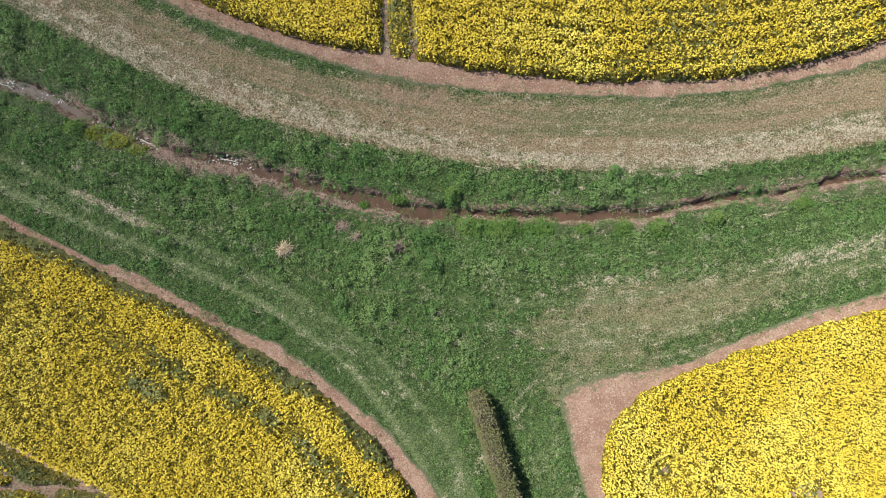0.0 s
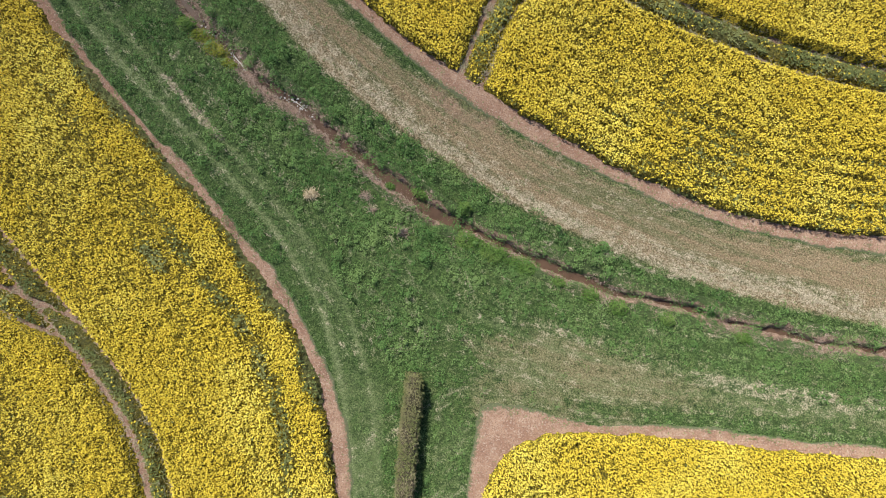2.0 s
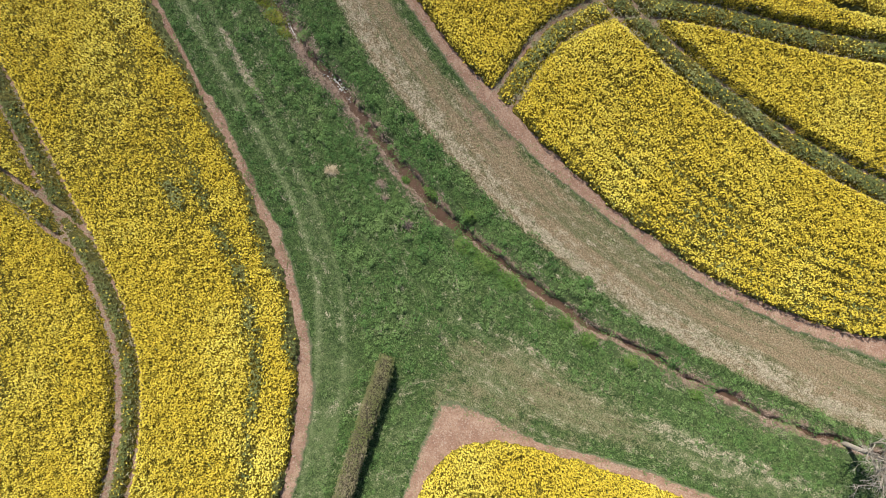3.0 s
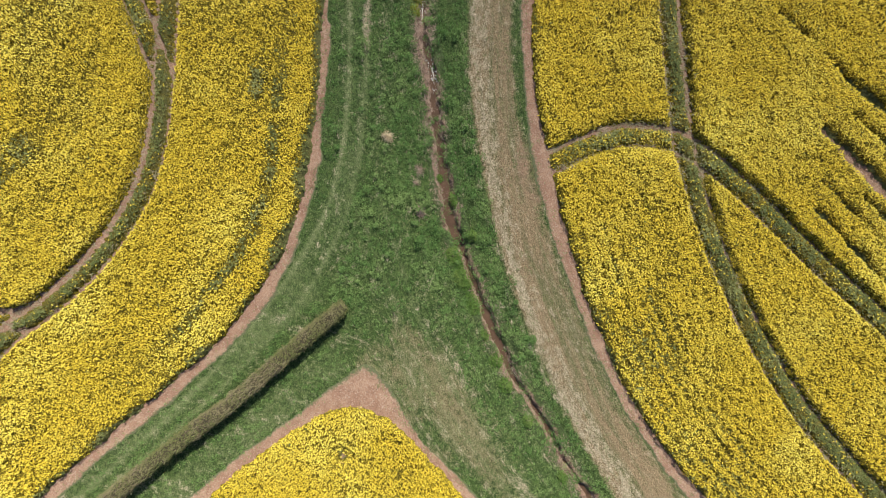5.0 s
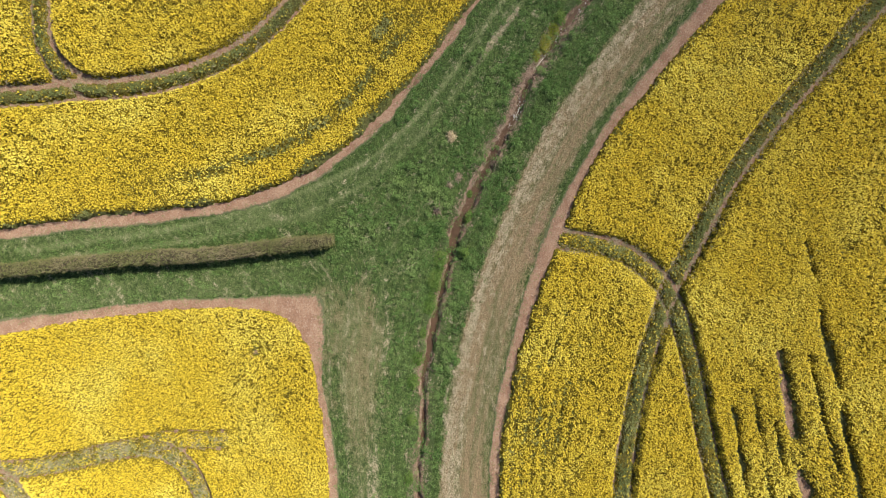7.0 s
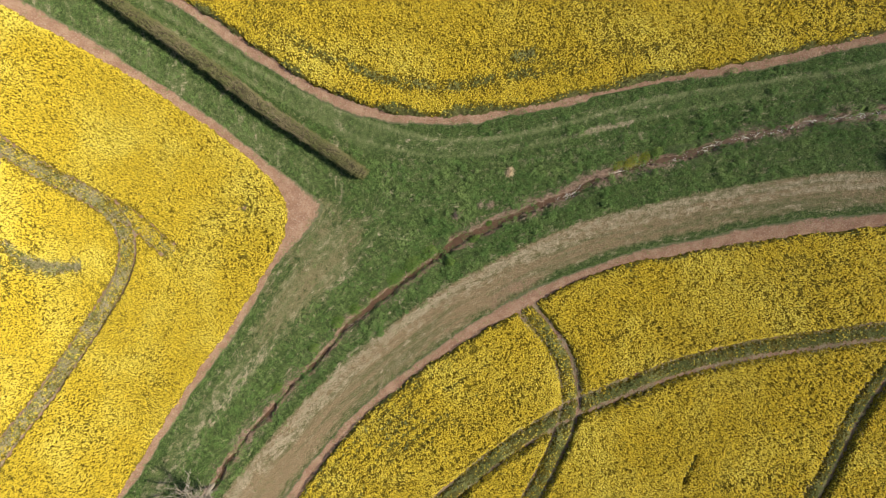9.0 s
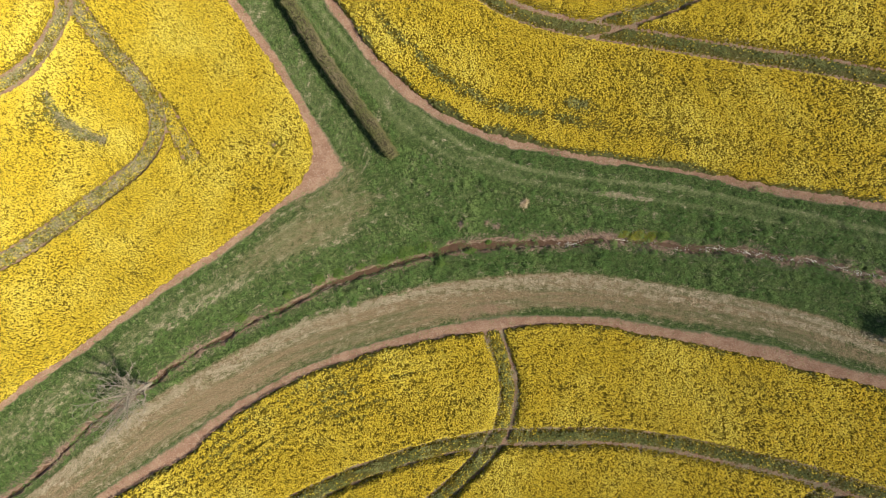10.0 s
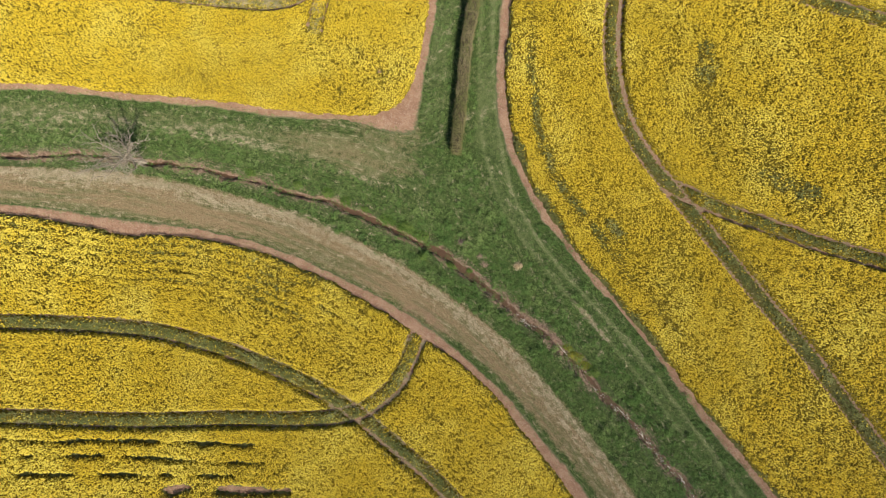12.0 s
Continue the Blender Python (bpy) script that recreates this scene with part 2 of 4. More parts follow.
NORTH_CROP = curve([(-150, 105), (-90, 70), (-46, 41.5), (-32.1, 31.9), (-20.3, 24.4), (-14.4, 21.0), (-8.2, 17.6), (-3.2, 15.0), (1.6, 13.4), (6.6, 12.3),
                    (12.7, 11.3), (18.9, 10.6), (25.2, 10.5), (30.5, 10.8), (36.1, 12.0), (41.0, 13.6), (45.0, 15.4), (49.6, 16.3), (57.1, 18.2), (68, 22), (90, 32), (160, 70)])
NORTH_SOIL = curve([(-150, 104), (-90, 69), (-46, 40), (-33.8, 31.3), (-26.8, 26.7), (-20.8, 22.8), (-14.8, 19.6), (-8.6, 16.5), (-3.2, 14.0), (1.2, 12.4),
                    (6.2, 11.1), (11.3, 10.2), (16.0, 9.9), (22.8, 9.6), (29.4, 9.9), (36.1, 11.1), (46.4, 13.8), (56.8, 16.8), (63.8, 19.3), (90, 30), (160, 68)])
NORTH_TRACK = curve([(-150, 98), (-90, 63), (-46, 34), (-32.0, 25.1), (-27.4, 21.6), (-21.4, 18.0), (-15.4, 14.7), (-9.4, 11.7), (-3.3, 9.0), (3.0, 7.1), (9.3, 5.8),
                     (15.7, 4.9), (22.2, 4.7), (28.8, 4.9), (35.4, 5.8), (42.2, 7.0), (49.1, 8.8), (56.0, 11.3), (63.1, 13.8), (90, 24.5), (160, 62)])
STREAM = curve([(-150, 95), (-90, 59), (-50, 30), (-38, 21.7), (-30.2, 16.7), (-25.4, 14.4), (-21.1, 12.2), (-16.4, 10.4), (-13.2, 8.9), (-10.3, 7.6), (-7.7, 6.6),
                (-5.5, 6.1), (-2.6, 5.5), (-0.3, 4.5), (3.6, 3.5), (7.1, 2.7), (10.1, 2.2), (14.4, 2.0), (20.0, 1.9), (24.0, 2.0), (28.2, 2.7), (35.5, 3.7), (42.2, 5.1),
                (47.5, 6.8), (54.1, 8.7), (59.2, 11.1), (63.5, 12.9), (90, 23), (160, 58)])
SW_CROP = curve([(-150, 80), (-90, 40), (-50, 18.2), (-34.6, 10.5), (-28.6, 7.6), (-22.7, 4.3), (-16.8, 1.3), (-10.8, -1.8), (-4.8, -4.9), (0.6, -8.2), (4.6, -11.4),
                 (7.9, -15.6), (10.4, -20.0), (12.4, -25.6), (14.2, -31.5), (15.9, -36.8), (17.8, -42.1), (25, -64), (55, -150)])
SW_SOIL = curve([(-150, 81), (-90, 41.2), (-50, 19.3), (-34.9, 11.6), (-28.9, 8.6), (-22.9, 5.3), (-14.2, -0.2), (-10.9, -1.0), (-5.6, -3.7), (0.5, -7.2), (5.5, -11.0),
                 (9.1, -15.2), (11.6, -20.2), (13.4, -24.8), (15.4, -31.5), (17.1, -36.9), (19.0, -42.3), (26.5, -64), (57, -150)])
SE_CROP = curve([(62, -150), (35.5, -61), (27.7, -39.6), (25.6, -34.3), (23.7, -29.0), (22.0, -23.9), (20.8, -18.2), (20.4, -14.5), (21.1, -11.9), (22.9, -9.9), (26.5, -8.3),
                 (30.5, -6.9), (37.0, -4.9), (40.4, -4.1), (47.3, -1.8), (54.2, 0.6), (61.0, 2.6), (72, 7), (90, 15), (160, 48)])
SE_SOIL = curve([(60.5, -150), (34, -61), (26.4, -40.2), (24.7, -35.0), (22.8, -29.2), (21.2, -24.2), (19.8, -18.8), (18.4, -13.4), (17.5, -9.8), (20.4, -8.8), (24.0, -8.3),
                 (28.0, -7.2), (33.4, -5.1), (40.9, -3.0), (47.8, -0.9), (54.7, 1.3), (61.7, 3.6), (72, 8), (90, 16.2), (160, 49)])
HEDGE = curve([(12.2, -9.4), (14.0, -15.2), (16.1, -21.5), (17.0, -25.2), (18.9, -32.0), (22.1, -42.4), (28.5, -63)], 0.3)
# tractor lines: how bare the strip between the wheels is of flowers, half a rut's width, how low the strip stands, and the way
TRAMS = {
    "north": [(0.86, 0.21, 0.42, [(-60, 66), (-30, 44.4), (-20.6, 37.9), (-13.2, 33.5), (-7.1, 30.1), (-1.0, 27.4), (4.9, 25.6), (9.7, 24.2), (14.8, 23.4), (20.1, 23.0), (25.5, 23.1), (31.0, 23.6),
                                 (36.8, 24.6), (44.1, 27.0), (54.9, 31.3), (75, 40)]),
              (0.6, 0.18, 0.3, [(7.6, 12.0), (7.5, 15.8), (7.8, 19.2), (9.8, 23.0), (10.8, 24.0)]),
              (0.8, 0.21, 0.38, [(10.4, 23.6), (12.4, 25.2), (18, 28.0), (24.2, 30.6), (36.1, 36.1), (50.4, 41.9), (80, 55)]),
              (0.8, 0.21, 0.38, [(-24, 40.4), (-19.5, 41.0), (-15.4, 41.9), (-11.0, 43.6), (-6.3, 46.0), (-1.3, 48.2), (15, 56), (40, 70)])],
    "south_west": [(0.86, 0.29, 0.42, [(-80, 20), (-49.5, 3.3), (-42.9, -0.4), (-36.2, -4.2), (-30.7, -6.9), (-25.6, -9.5), (-21.8, -11.4), (-18.1, -13.4), (-14.2, -15.4), (-10.2, -17.5), (-6.5, -19.8),
                                      (-3.8, -22.3), (-2.0, -24.7), (-0.4, -27.4), (1.0, -30.5), (2.2, -34.2), (2.9, -37.5), (3.9, -40.1), (5.4, -45.5), (12, -64)]),
                   (0.72, 0.28, 0.45, [(-12.5, -16.4), (-15.7, -16.2), (-20.6, -16.1), (-24.8, -16.5), (-31.9, -17.0), (-39.5, -18.0), (-70, -22)]),
                   (0.72, 0.26, 0.45, [(2.5, -35.2), (2.2, -36.8), (1.2, -39.0), (-0.4, -40.5), (-2.9, -41.7), (-12, -43.0), (-19.7, -43.4), (-28.6, -44.5), (-60, -49)])],
    "south_east": [(0.64, 0.22, 0.62, [(45, -62), (42.0, -42.3), (41.2, -37.4), (39.5, -32.2), (37.4, -27.5), (36.3, -24.8), (36.1, -22.6), (36.5, -20.9), (37.6, -19.1), (39.6, -17.5), (42.4, -16.4), (49.3, -14.2),
                                      (56.1, -12.3), (62.0, -11.0), (80, -6)]),
                   (0.38, 0.20, 0.38, [(35.9, -24.2), (34.8, -21.4), (34.2, -18.0), (33.3, -14.4)]),
                   (0.7, 0.34, 0.7, [(42.0, -38.2), (42.7, -36.4), (44.6, -34.4), (47.5, -32.2), (50.4, -31.1), (53.8, -30.5), (57.2, -29.8), (80, -27)])],
}
GAUGE = 0.82                                             # half the tractor's track width
STEP = 0.3
GX, GY = np.arange(-64, 84.01, STEP), np.arange(-64, 70.01, STEP)
RX, RY = [a.ravel() for a in np.meshgrid(GX, GY, indexing="ij")]
RP = np.stack([RX, RY], 1)
SHAPE = (len(GX), len(GY))


def at(raster, x, y):
    """A raster's values at places of the plan."""
    u, v = np.clip((x - GX[0]) / STEP, 0, SHAPE[0] - 1.001), np.clip((y - GY[0]) / STEP, 0, SHAPE[1] - 1.001)
    i, j = u.astype(int), v.astype(int)
    u, v = u - i, v - j
    r = raster.reshape(SHAPE)
    return (r[i, j] * (1 - u) + r[i + 1, j] * u) * (1 - v) + (r[i, j + 1] * (1 - u) + r[i + 1, j + 1] * u) * v


def ditch(d):
    return -0.95 * np.exp(-(d / 0.85) ** 4) - 0.30 * np.exp(-(d / 2.4) ** 2)


d_stream = side(RP, STREAM)
d_north, d_sw, d_se = side(RP, NORTH_CROP), -side(RP, SW_CROP), -side(RP, SE_CROP)
o_north, o_sw, o_se = side(RP, NORTH_SOIL), -side(RP, SW_SOIL), -side(RP, SE_SOIL)
d_track = side(RP, NORTH_TRACK)
relief = 0.10 * (fbm(RX, RY, 5.0, 3) - 0.5) + 0.05 * (fbm(RX, RY, 1.1, 5) - 0.5)
relief += 0.40 * (fbm(RX, RY, 1.2, 6, 3) - 0.5) * smooth(np.abs(d_stream), 5.5, 3.0) * smooth(-d_track, -0.2, 0.6) * smooth(np.abs(d_stream), 0.3, 0.9)
ground_z = relief + ditch(d_stream)
WATER = -0.74


def bank_shape(x, y, d):
    """Height of the ditch's worn sides and bed, and how far a place lies from the middle of the bed."""
    u = np.abs(d - 0.5 * (fbm(x, y, 2.2, 61) - 0.5) - 0.3 * (fbm(x, y, 0.8, 60) - 0.5))
    bed = -0.10 + 0.25 * smooth(fbm(x, y, 2.6, 62, 3), 0.30, 0.68) + 0.10 * smooth(x, -6, 4) * smooth(x, 24, 12) - 0.13 * smooth(x, 16, 30) + 0.15 * smooth(x, -14, -18) + 0.30 * (fbm(x, y, 0.5, 64, 2) - 0.5)
    up = smooth(u, bed, bed + 0.30 + 0.40 * fbm(x, y, 1.1, 65))
    z = at(relief, x, y) - 0.30 * np.exp(-(u / 2.4) ** 2) + 0.02 - 0.62 * (1 - up) + 0.20 * (fbm(x, y, 0.45, 66, 3) - 0.5) * smooth(u, 0.1, 0.5)
    return z, u


def littered(x, d):
    """The south side of the ditch below the lane, where dead stems lie and little grows."""
    return smooth(x, -11, -8) * smooth(x, 10, 6) * smooth(-d, -0.2, 0.2)


bank_z, bank_u = bank_shape(RX, RY, d_stream)
ground_top = np.where(np.abs(d_stream) < 1.3, np.maximum(ground_z, bank_z), ground_z)


# ---- mesh helpers ----
def mesh_of(name, V, F, mats, slots=None):
    """A mesh from arrays of places and of faces with the same number of corners."""
    me = bpy.data.meshes.new(name)
    V, F = np.asarray(V, np.float32), np.asarray(F, np.int32)
    n = F.shape[1]
    me.vertices.add(len(V))
    me.vertices.foreach_set("co", V.ravel())
    me.loops.add(F.size)
    me.loops.foreach_set("vertex_index", F.ravel())
    me.polygons.add(len(F))
    me.polygons.foreach_set("loop_start", np.arange(0, F.size, n, dtype=np.int32))
    me.polygons.foreach_set("loop_total", np.full(len(F), n, np.int32))
    if slots is not None:
        me.polygons.foreach_set("material_index", np.asarray(slots, np.int32))
    for m in mats:
        me.materials.append(m)
    me.update(calc_edges=True)
    return me


def thing(name, me, label, category, kind="", group="", parent=None):
    ob = new(name, me)
    if parent is not None:
        ob.parent = parent
    return tagged(ob, label, category, group, kind)


def part(name, me, parent, label="", kind=""):
    ob = new(name, me)
    ob.parent = parent
    return tagged(ob, label, "", "", kind)


def shade_smooth(me):
    me.polygons.foreach_set("use_smooth", np.ones(len(me.polygons), bool))
    return me


def flecks(P, radius, rng):
    """Small clusters of petals: one tilted leaf of three corners at each place of P."""
    n = len(P)
    a = rng.rand(n, 1) * 6.283 + np.array([0, 2.1, 4.2]) + (rng.rand(n, 3) - 0.5) * 1.0
    r = radius[:, None] * (0.6 + 0.8 * rng.rand(n, 3))
    V = np.empty((n, 3, 3))
    V[:, :, 0], V[:, :, 1] = P[:, :1] + r * np.cos(a), P[:, 1:2] + r * np.sin(a)
    V[:, :, 2] = P[:, 2:3] + radius[:, None] * 2.2 * (rng.rand(n, 3) - 0.5)
    return V.reshape(-1, 3), np.arange(n * 3).reshape(-1, 3)


def blades(P, length, width, rng, count=4, lean=0.7):
    """Tufts of narrow leaves that lean out from each place of P."""
    n = len(P) * count
    base = np.repeat(P, count, 0)
    L = np.repeat(length, count) * (0.6 + 0.7 * rng.rand(n))
    a = rng.rand(n) * 6.283
    out = lean * (0.4 + rng.rand(n)) * L
    up = L * (0.3 + 0.65 * rng.rand(n))
    w = width * (0.6 + 0.8 * rng.rand(n))
    dx, dy = np.cos(a), np.sin(a)
    V = np.empty((n, 3, 3))
    V[:, 0] = base + np.stack([-dy * w, dx * w, 0 * w], 1)
    V[:, 1] = base + np.stack([dy * w, -dx * w, 0 * w], 1)
    V[:, 2] = base + np.stack([dx * out, dy * out, up], 1)
    return V.reshape(-1, 3), np.arange(n * 3).reshape(-1, 3)


def scatter(density, rng, box=None):
    """Random places of the plan, as many to the square metre as the raster says."""
    x0, x1, y0, y1 = box or (-60, 80, -60, 66)
    top = density.max()
    n = int((x1 - x0) * (y1 - y0) * top)
    x, y = x0 + rng.rand(n) * (x1 - x0), y0 + rng.rand(n) * (y1 - y0)
    keep = rng.rand(n) * top < at(density, x, y)
    return x[keep], y[keep]


# ---- crop fields: how tall and how full of flower they stand ----
def blob(cx, cy, rx, ry, turn_deg=0.0):
    """A soft-edged patch, 1 in its middle."""
    c_, s_ = math.cos(radians(turn_deg)), math.sin(radians(turn_deg))
    x, y = RX - cx, RY - cy
    u, v = (x * c_ + y * s_) / rx, (-x * s_ + y * c_) / ry
    return smooth(1.25 - np.sqrt(u * u + v * v) + 0.5 * (fbm(RX, RY, 1.6, 91) - 0.5), 0.0, 0.5)


n_edge = fbm(RX, RY, 1.4, 11) - 0.5
patch_noise = fbm(RX, RY, 9.0, 21, 4)
soil_attr = np.zeros(len(RX))
FIELDS = {}
for key, d in (("north", d_north), ("south_west", d_sw), ("south_east", d_se)):
    rut, bare, low, worn, rim = np.ones(len(RX)), np.zeros(len(RX)), np.zeros(len(RX)), np.zeros(len(RX)), np.zeros(len(RX))
    for strip, half_rut, drop, pts in TRAMS[key]:
        dt = beside(RP, curve(pts))
        right = smooth(side(RP, curve(pts)), 0.1, -0.1)
        half_here = half_rut + 0.15 * (key == "north") * smooth(RX, 12, 8) * (1 - right) + 0.16 * (key == "south_west") * smooth(RX, -14, -8) * right
        fade = smooth(np.hypot(RX - 33.3, RY + 13.8), 0.3, 3.0)
        rut = np.minimum(rut, 1 - fade * (1 - smooth(np.abs(dt - GAUGE - 0.10 * right) + 0.16 * n_edge - half_here, -0.06, 0.14)))
        rim = np.maximum(rim, smooth(dt, GAUGE + 1.0, GAUGE + 0.5) * smooth(dt, GAUGE, GAUGE + 0.2))
        mid_strip = fade * smooth(dt, GAUGE + 0.15, GAUGE - 0.15)
        bare, low = np.maximum(bare, strip * mid_strip), np.maximum(low, drop * mid_strip)
        if key == "south_east" or strip == 0.6:
            low = np.maximum(low, 0.55 * smooth(dt + 0.8 * n_edge, 2.2, 1.0))
        if key == "south_east" and strip > 0.5:
            worn = np.maximum(worn, mid_strip)
    if key != "south_east":
        worn = (0.7 if key == "north" else 0.35) * (1 - rut) * smooth(d, 0.2, 0.9)
    cover = smooth(d + 0.5 * n_edge, 0.0, 0.35) * (1 - (key == "north") * blob(45.8, 14.5, 4.4, 1.1, 18) * smooth(fbm(RX, RY, 1.1, 99, 2), 0.2, 0.4))
    along = RX if key == "north" else RX - RY if key == "south_west" else RX + 0.3 * RY
    streak = fbm(along * 0.16, d * 0.9, 1.0, 23, 3)
    FIELDS[key] = dict(d=d, cover=cover * rut, between=bare, low=low, streak=streak, flower=np.ones(len(RX)), gap=np.zeros(len(RX)), worn=worn, rim=rim)
band_gate = smooth(RX - RY, -16, 4) * smooth(RX - RY, 44, 30) * smooth(fbm(RX, RY, 1.8, 96, 3), 0.30, 0.50)
FIELDS["south_west"]["flower"] *= 1 - 0.8 * band_gate * smooth(np.abs(d_sw - 3.3 - 1.4 * (fbm(RX, RY, 5, 97) - 0.5)), 1.05, 0.3)
FIELDS["south_west"]["flower"] *= 1 - 0.92 * smooth(d_sw + 2.0 * (fbm(RX, RY, 2.6, 98, 3) - 0.5), 0.95, 0.2)
FIELDS["north"]["flower"] *= 1 - 0.6 * smooth(d_north + 1.6 * (fbm(RX, RY, 2.2, 86, 3) - 0.5), 0.55, 0.1)
FIELDS["south_west"]["flower"] *= 1 - 0.35 * blob(-22.0, 0.5, 9.0, 1.4, -27)
FIELDS["south_west"]["flower"] *= 1 - 0.7 * np.maximum.reduce([blob(-10.8, -31.0, 3.2, 1.8, -60), blob(-25.5, -21.6, 4.5, 1.2, 5), blob(-28.2, -31.1, 0.9, 0.7), blob(-23.4, -35.5, 2.0, 0.4, -20), blob(-8.6, -8.9, 1.4, 0.8, -30)]) * smooth(fbm(RX, RY, 1.3, 90, 2), 0.3, 0.6)
# drill rows that failed: half their width and their way
ROWS_BARE = [(0.20, [(1.2, 34.9), (6.9, 37.7), (11.1, 39.5)]), (0.34, [(11.1, 39.5), (16.8, 42.2), (22.7, 44.7), (26.6, 46.6), (40, 52)]), (0.58, [(14.6, 35.9), (18.3, 37.5), (22.1, 39.1)]),
             (0.50, [(25.4, 40.1), (27.9, 41.6)]), (0.22, [(14.1, 38.6), (18.8, 40.9), (24.6, 43.9)]), (0.28, [(20.0, 32.2), (23.2, 33.5), (28.2, 35.4)]),
             (0.15, [(28.2, 35.4), (36.7, 38.9), (43.0, 41.8), (49.5, 44.3)]), (0.20, [(18.6, 33.8), (22.7, 35.6), (32.8, 39.4), (45.5, 44.8)]),
             (0.22, [(21.1, 36.7), (31.9, 41.3), (40.8, 45.2), (47.6, 48.6)])]
row_noise = fbm(RX * 0.92 + RY * 0.39, (RY * 0.92 - RX * 0.39) * 3.0, 2.2, 92, 3) - 0.40
for w, pts in ROWS_BARE:
    dl = np.abs(side(RP, curve(pts)))
    FIELDS["north"]["gap"] = np.maximum(FIELDS["north"]["gap"], (0.97 if w >= 0.5 else 0.90) * smooth(dl + 0.85 * row_noise + (0.9 * n_edge if w >= 0.5 else 0), w + 0.24, w - 0.08))
drill = 0.5 + 0.5 * np.sin(d_north * 6.2832 / 1.05 + 1.2 * fbm(RX, RY, 7, 93))
FIELDS["north"]["flower"] *= 1 - (0.24 + 0.35 * smooth(RX, 8, 20)) * smooth(d_north, 11, 5) * drill
FIELDS["north"]["low"] = np.maximum(FIELDS["north"]["low"], 0.22 * smooth(RX, 8, 20) * smooth(d_north, 10, 5) * smooth(drill, 0.4, 0.9))
FIELDS["north"]["flower"] *= 1 - 0.3 * blob(24, 39.5, 13, 4.5, 24)
FIELDS["north"]["flower"] *= 1 - 0.22 * blob(34, 14.6, 14, 2.4, 17)
FIELDS["south_west"]["flower"] *= 1 - 0.35 * np.maximum(blob(-18, -24, 7, 4, -20), blob(-28, -21, 6, 2, -10))
FIELDS["south_west"]["flower"] *= 1 - 0.4 * np.maximum(blob(1.0, -13.0, 3.6, 0.8, -48), blob(-10.0, -7.8, 1.6, 0.9, -40))
FIELDS["south_east"]["gap"] = 0.8 * smooth(np.abs(side(RP, curve([(47.5, -27.6), (46.8, -25.5), (44.9, -22.7), (42.7, -21.4)]))) + 0.8 * (fbm(RX, RY, 1.2, 94) - 0.5), 1.3, 0.2)
FIELDS["south_east"]["flower"] *= 1 - 0.42 * blob(25.5, -13.5, 6.5, 5.0)
FIELDS["south_east"]["flower"] *= 1 - 0.5 * blob(48.0, -22.5, 4.5, 3.0, -50)
FIELDS["south_east"]["between"] = np.maximum(FIELDS["south_east"]["between"], 0.8 * FIELDS["south_east"]["gap"])
FIELDS["south_east"]["low"] = np.maximum(FIELDS["south_east"]["low"], np.maximum(0.62 * smooth(FIELDS["south_east"]["gap"], 0.0, 0.7), 0.8 * blob(24.6, -14.9, 1.3, 1.1, 30)))
FIELDS["south_east"]["gap"] = np.maximum(0.85 * blob(24.6, -14.9, 0.45, 0.35, 30), 0.8 * smooth(FIELDS["south_east"]["gap"], 0.62, 0.8) * smooth(RX, 38, 40) * smooth(fbm(RX, RY, 0.9, 87, 2), 0.35, 0.5))
FIELDS["south_east"]["worn"] = np.maximum(FIELDS["south_east"]["worn"], smooth(FIELDS["south_east"]["between"], 0.2, 0.6))
tee_bare = blob(7.6, 10.4, 3.4, 1.3, -8)
for key in FIELDS:
    fd = FIELDS[key]
    fd["cover"] = fd["cover"] * (1 - fd["gap"])
    fd["height"] = fd["cover"] * (0.98 + 0.35 * (fbm(RX, RY, 0.8, 41) - 0.5) + 0.25 * (patch_noise - 0.5)) * (1 - fd["low"])
    fl = fd["flower"] * (1.0 if key == "south_east" else 0.6 + 0.4 * smooth(fd["d"] + 1.8 * n_edge, -0.1, 0.7)) * (0.58 + 0.42 * smooth(patch_noise * 0.5 + fd["streak"] * 0.6, 0.36, 0.62))
    fd["flower"] = fl * (1 - fd["between"]) * (1 - smooth(fd["gap"], 0.2, 0.7))
    soil_attr = np.maximum(soil_attr, smooth(fd["d"], -0.3, 0.0))

soil_attr = np.maximum(soil_attr, 0.62 * tee_bare * (fbm(RX, RY, 1.2, 95) + 0.3))

# ---- ground: one sheet from the fields to the horizon ----
def spread(lo, hi):
    inner = np.arange(lo, hi + 0.01, STEP)
    outer = 4.0 * (1.32 ** np.arange(22) - 1) / 0.32 + 2
    return np.concatenate([(lo - outer)[::-1], inner, hi + outer])


sx, sy = spread(GX[0], GX[-1]), spread(GY[0], GY[-1])
gx, gy = [a.ravel() for a in np.meshgrid(sx, sy, indexing="ij")]
inside = (gx >= GX[0]) & (gx <= GX[-1]) & (gy >= GY[0]) & (gy <= GY[-1])
gz = np.zeros(len(gx))
gz[inside] = at(ground_z, gx[inside], gy[inside])
far = ~inside
gz[far] = ditch(np.abs(side(np.stack([gx, gy], 1)[far], STREAM)))
ni, nj = len(sx), len(sy)
idx = np.arange(ni * nj).reshape(ni, nj)
quads = np.stack([idx[:-1, :-1].ravel(), idx[1:, :-1].ravel(), idx[1:, 1:].ravel(), idx[:-1, 1:].ravel()], 1)
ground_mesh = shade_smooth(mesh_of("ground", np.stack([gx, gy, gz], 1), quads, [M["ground"]]))

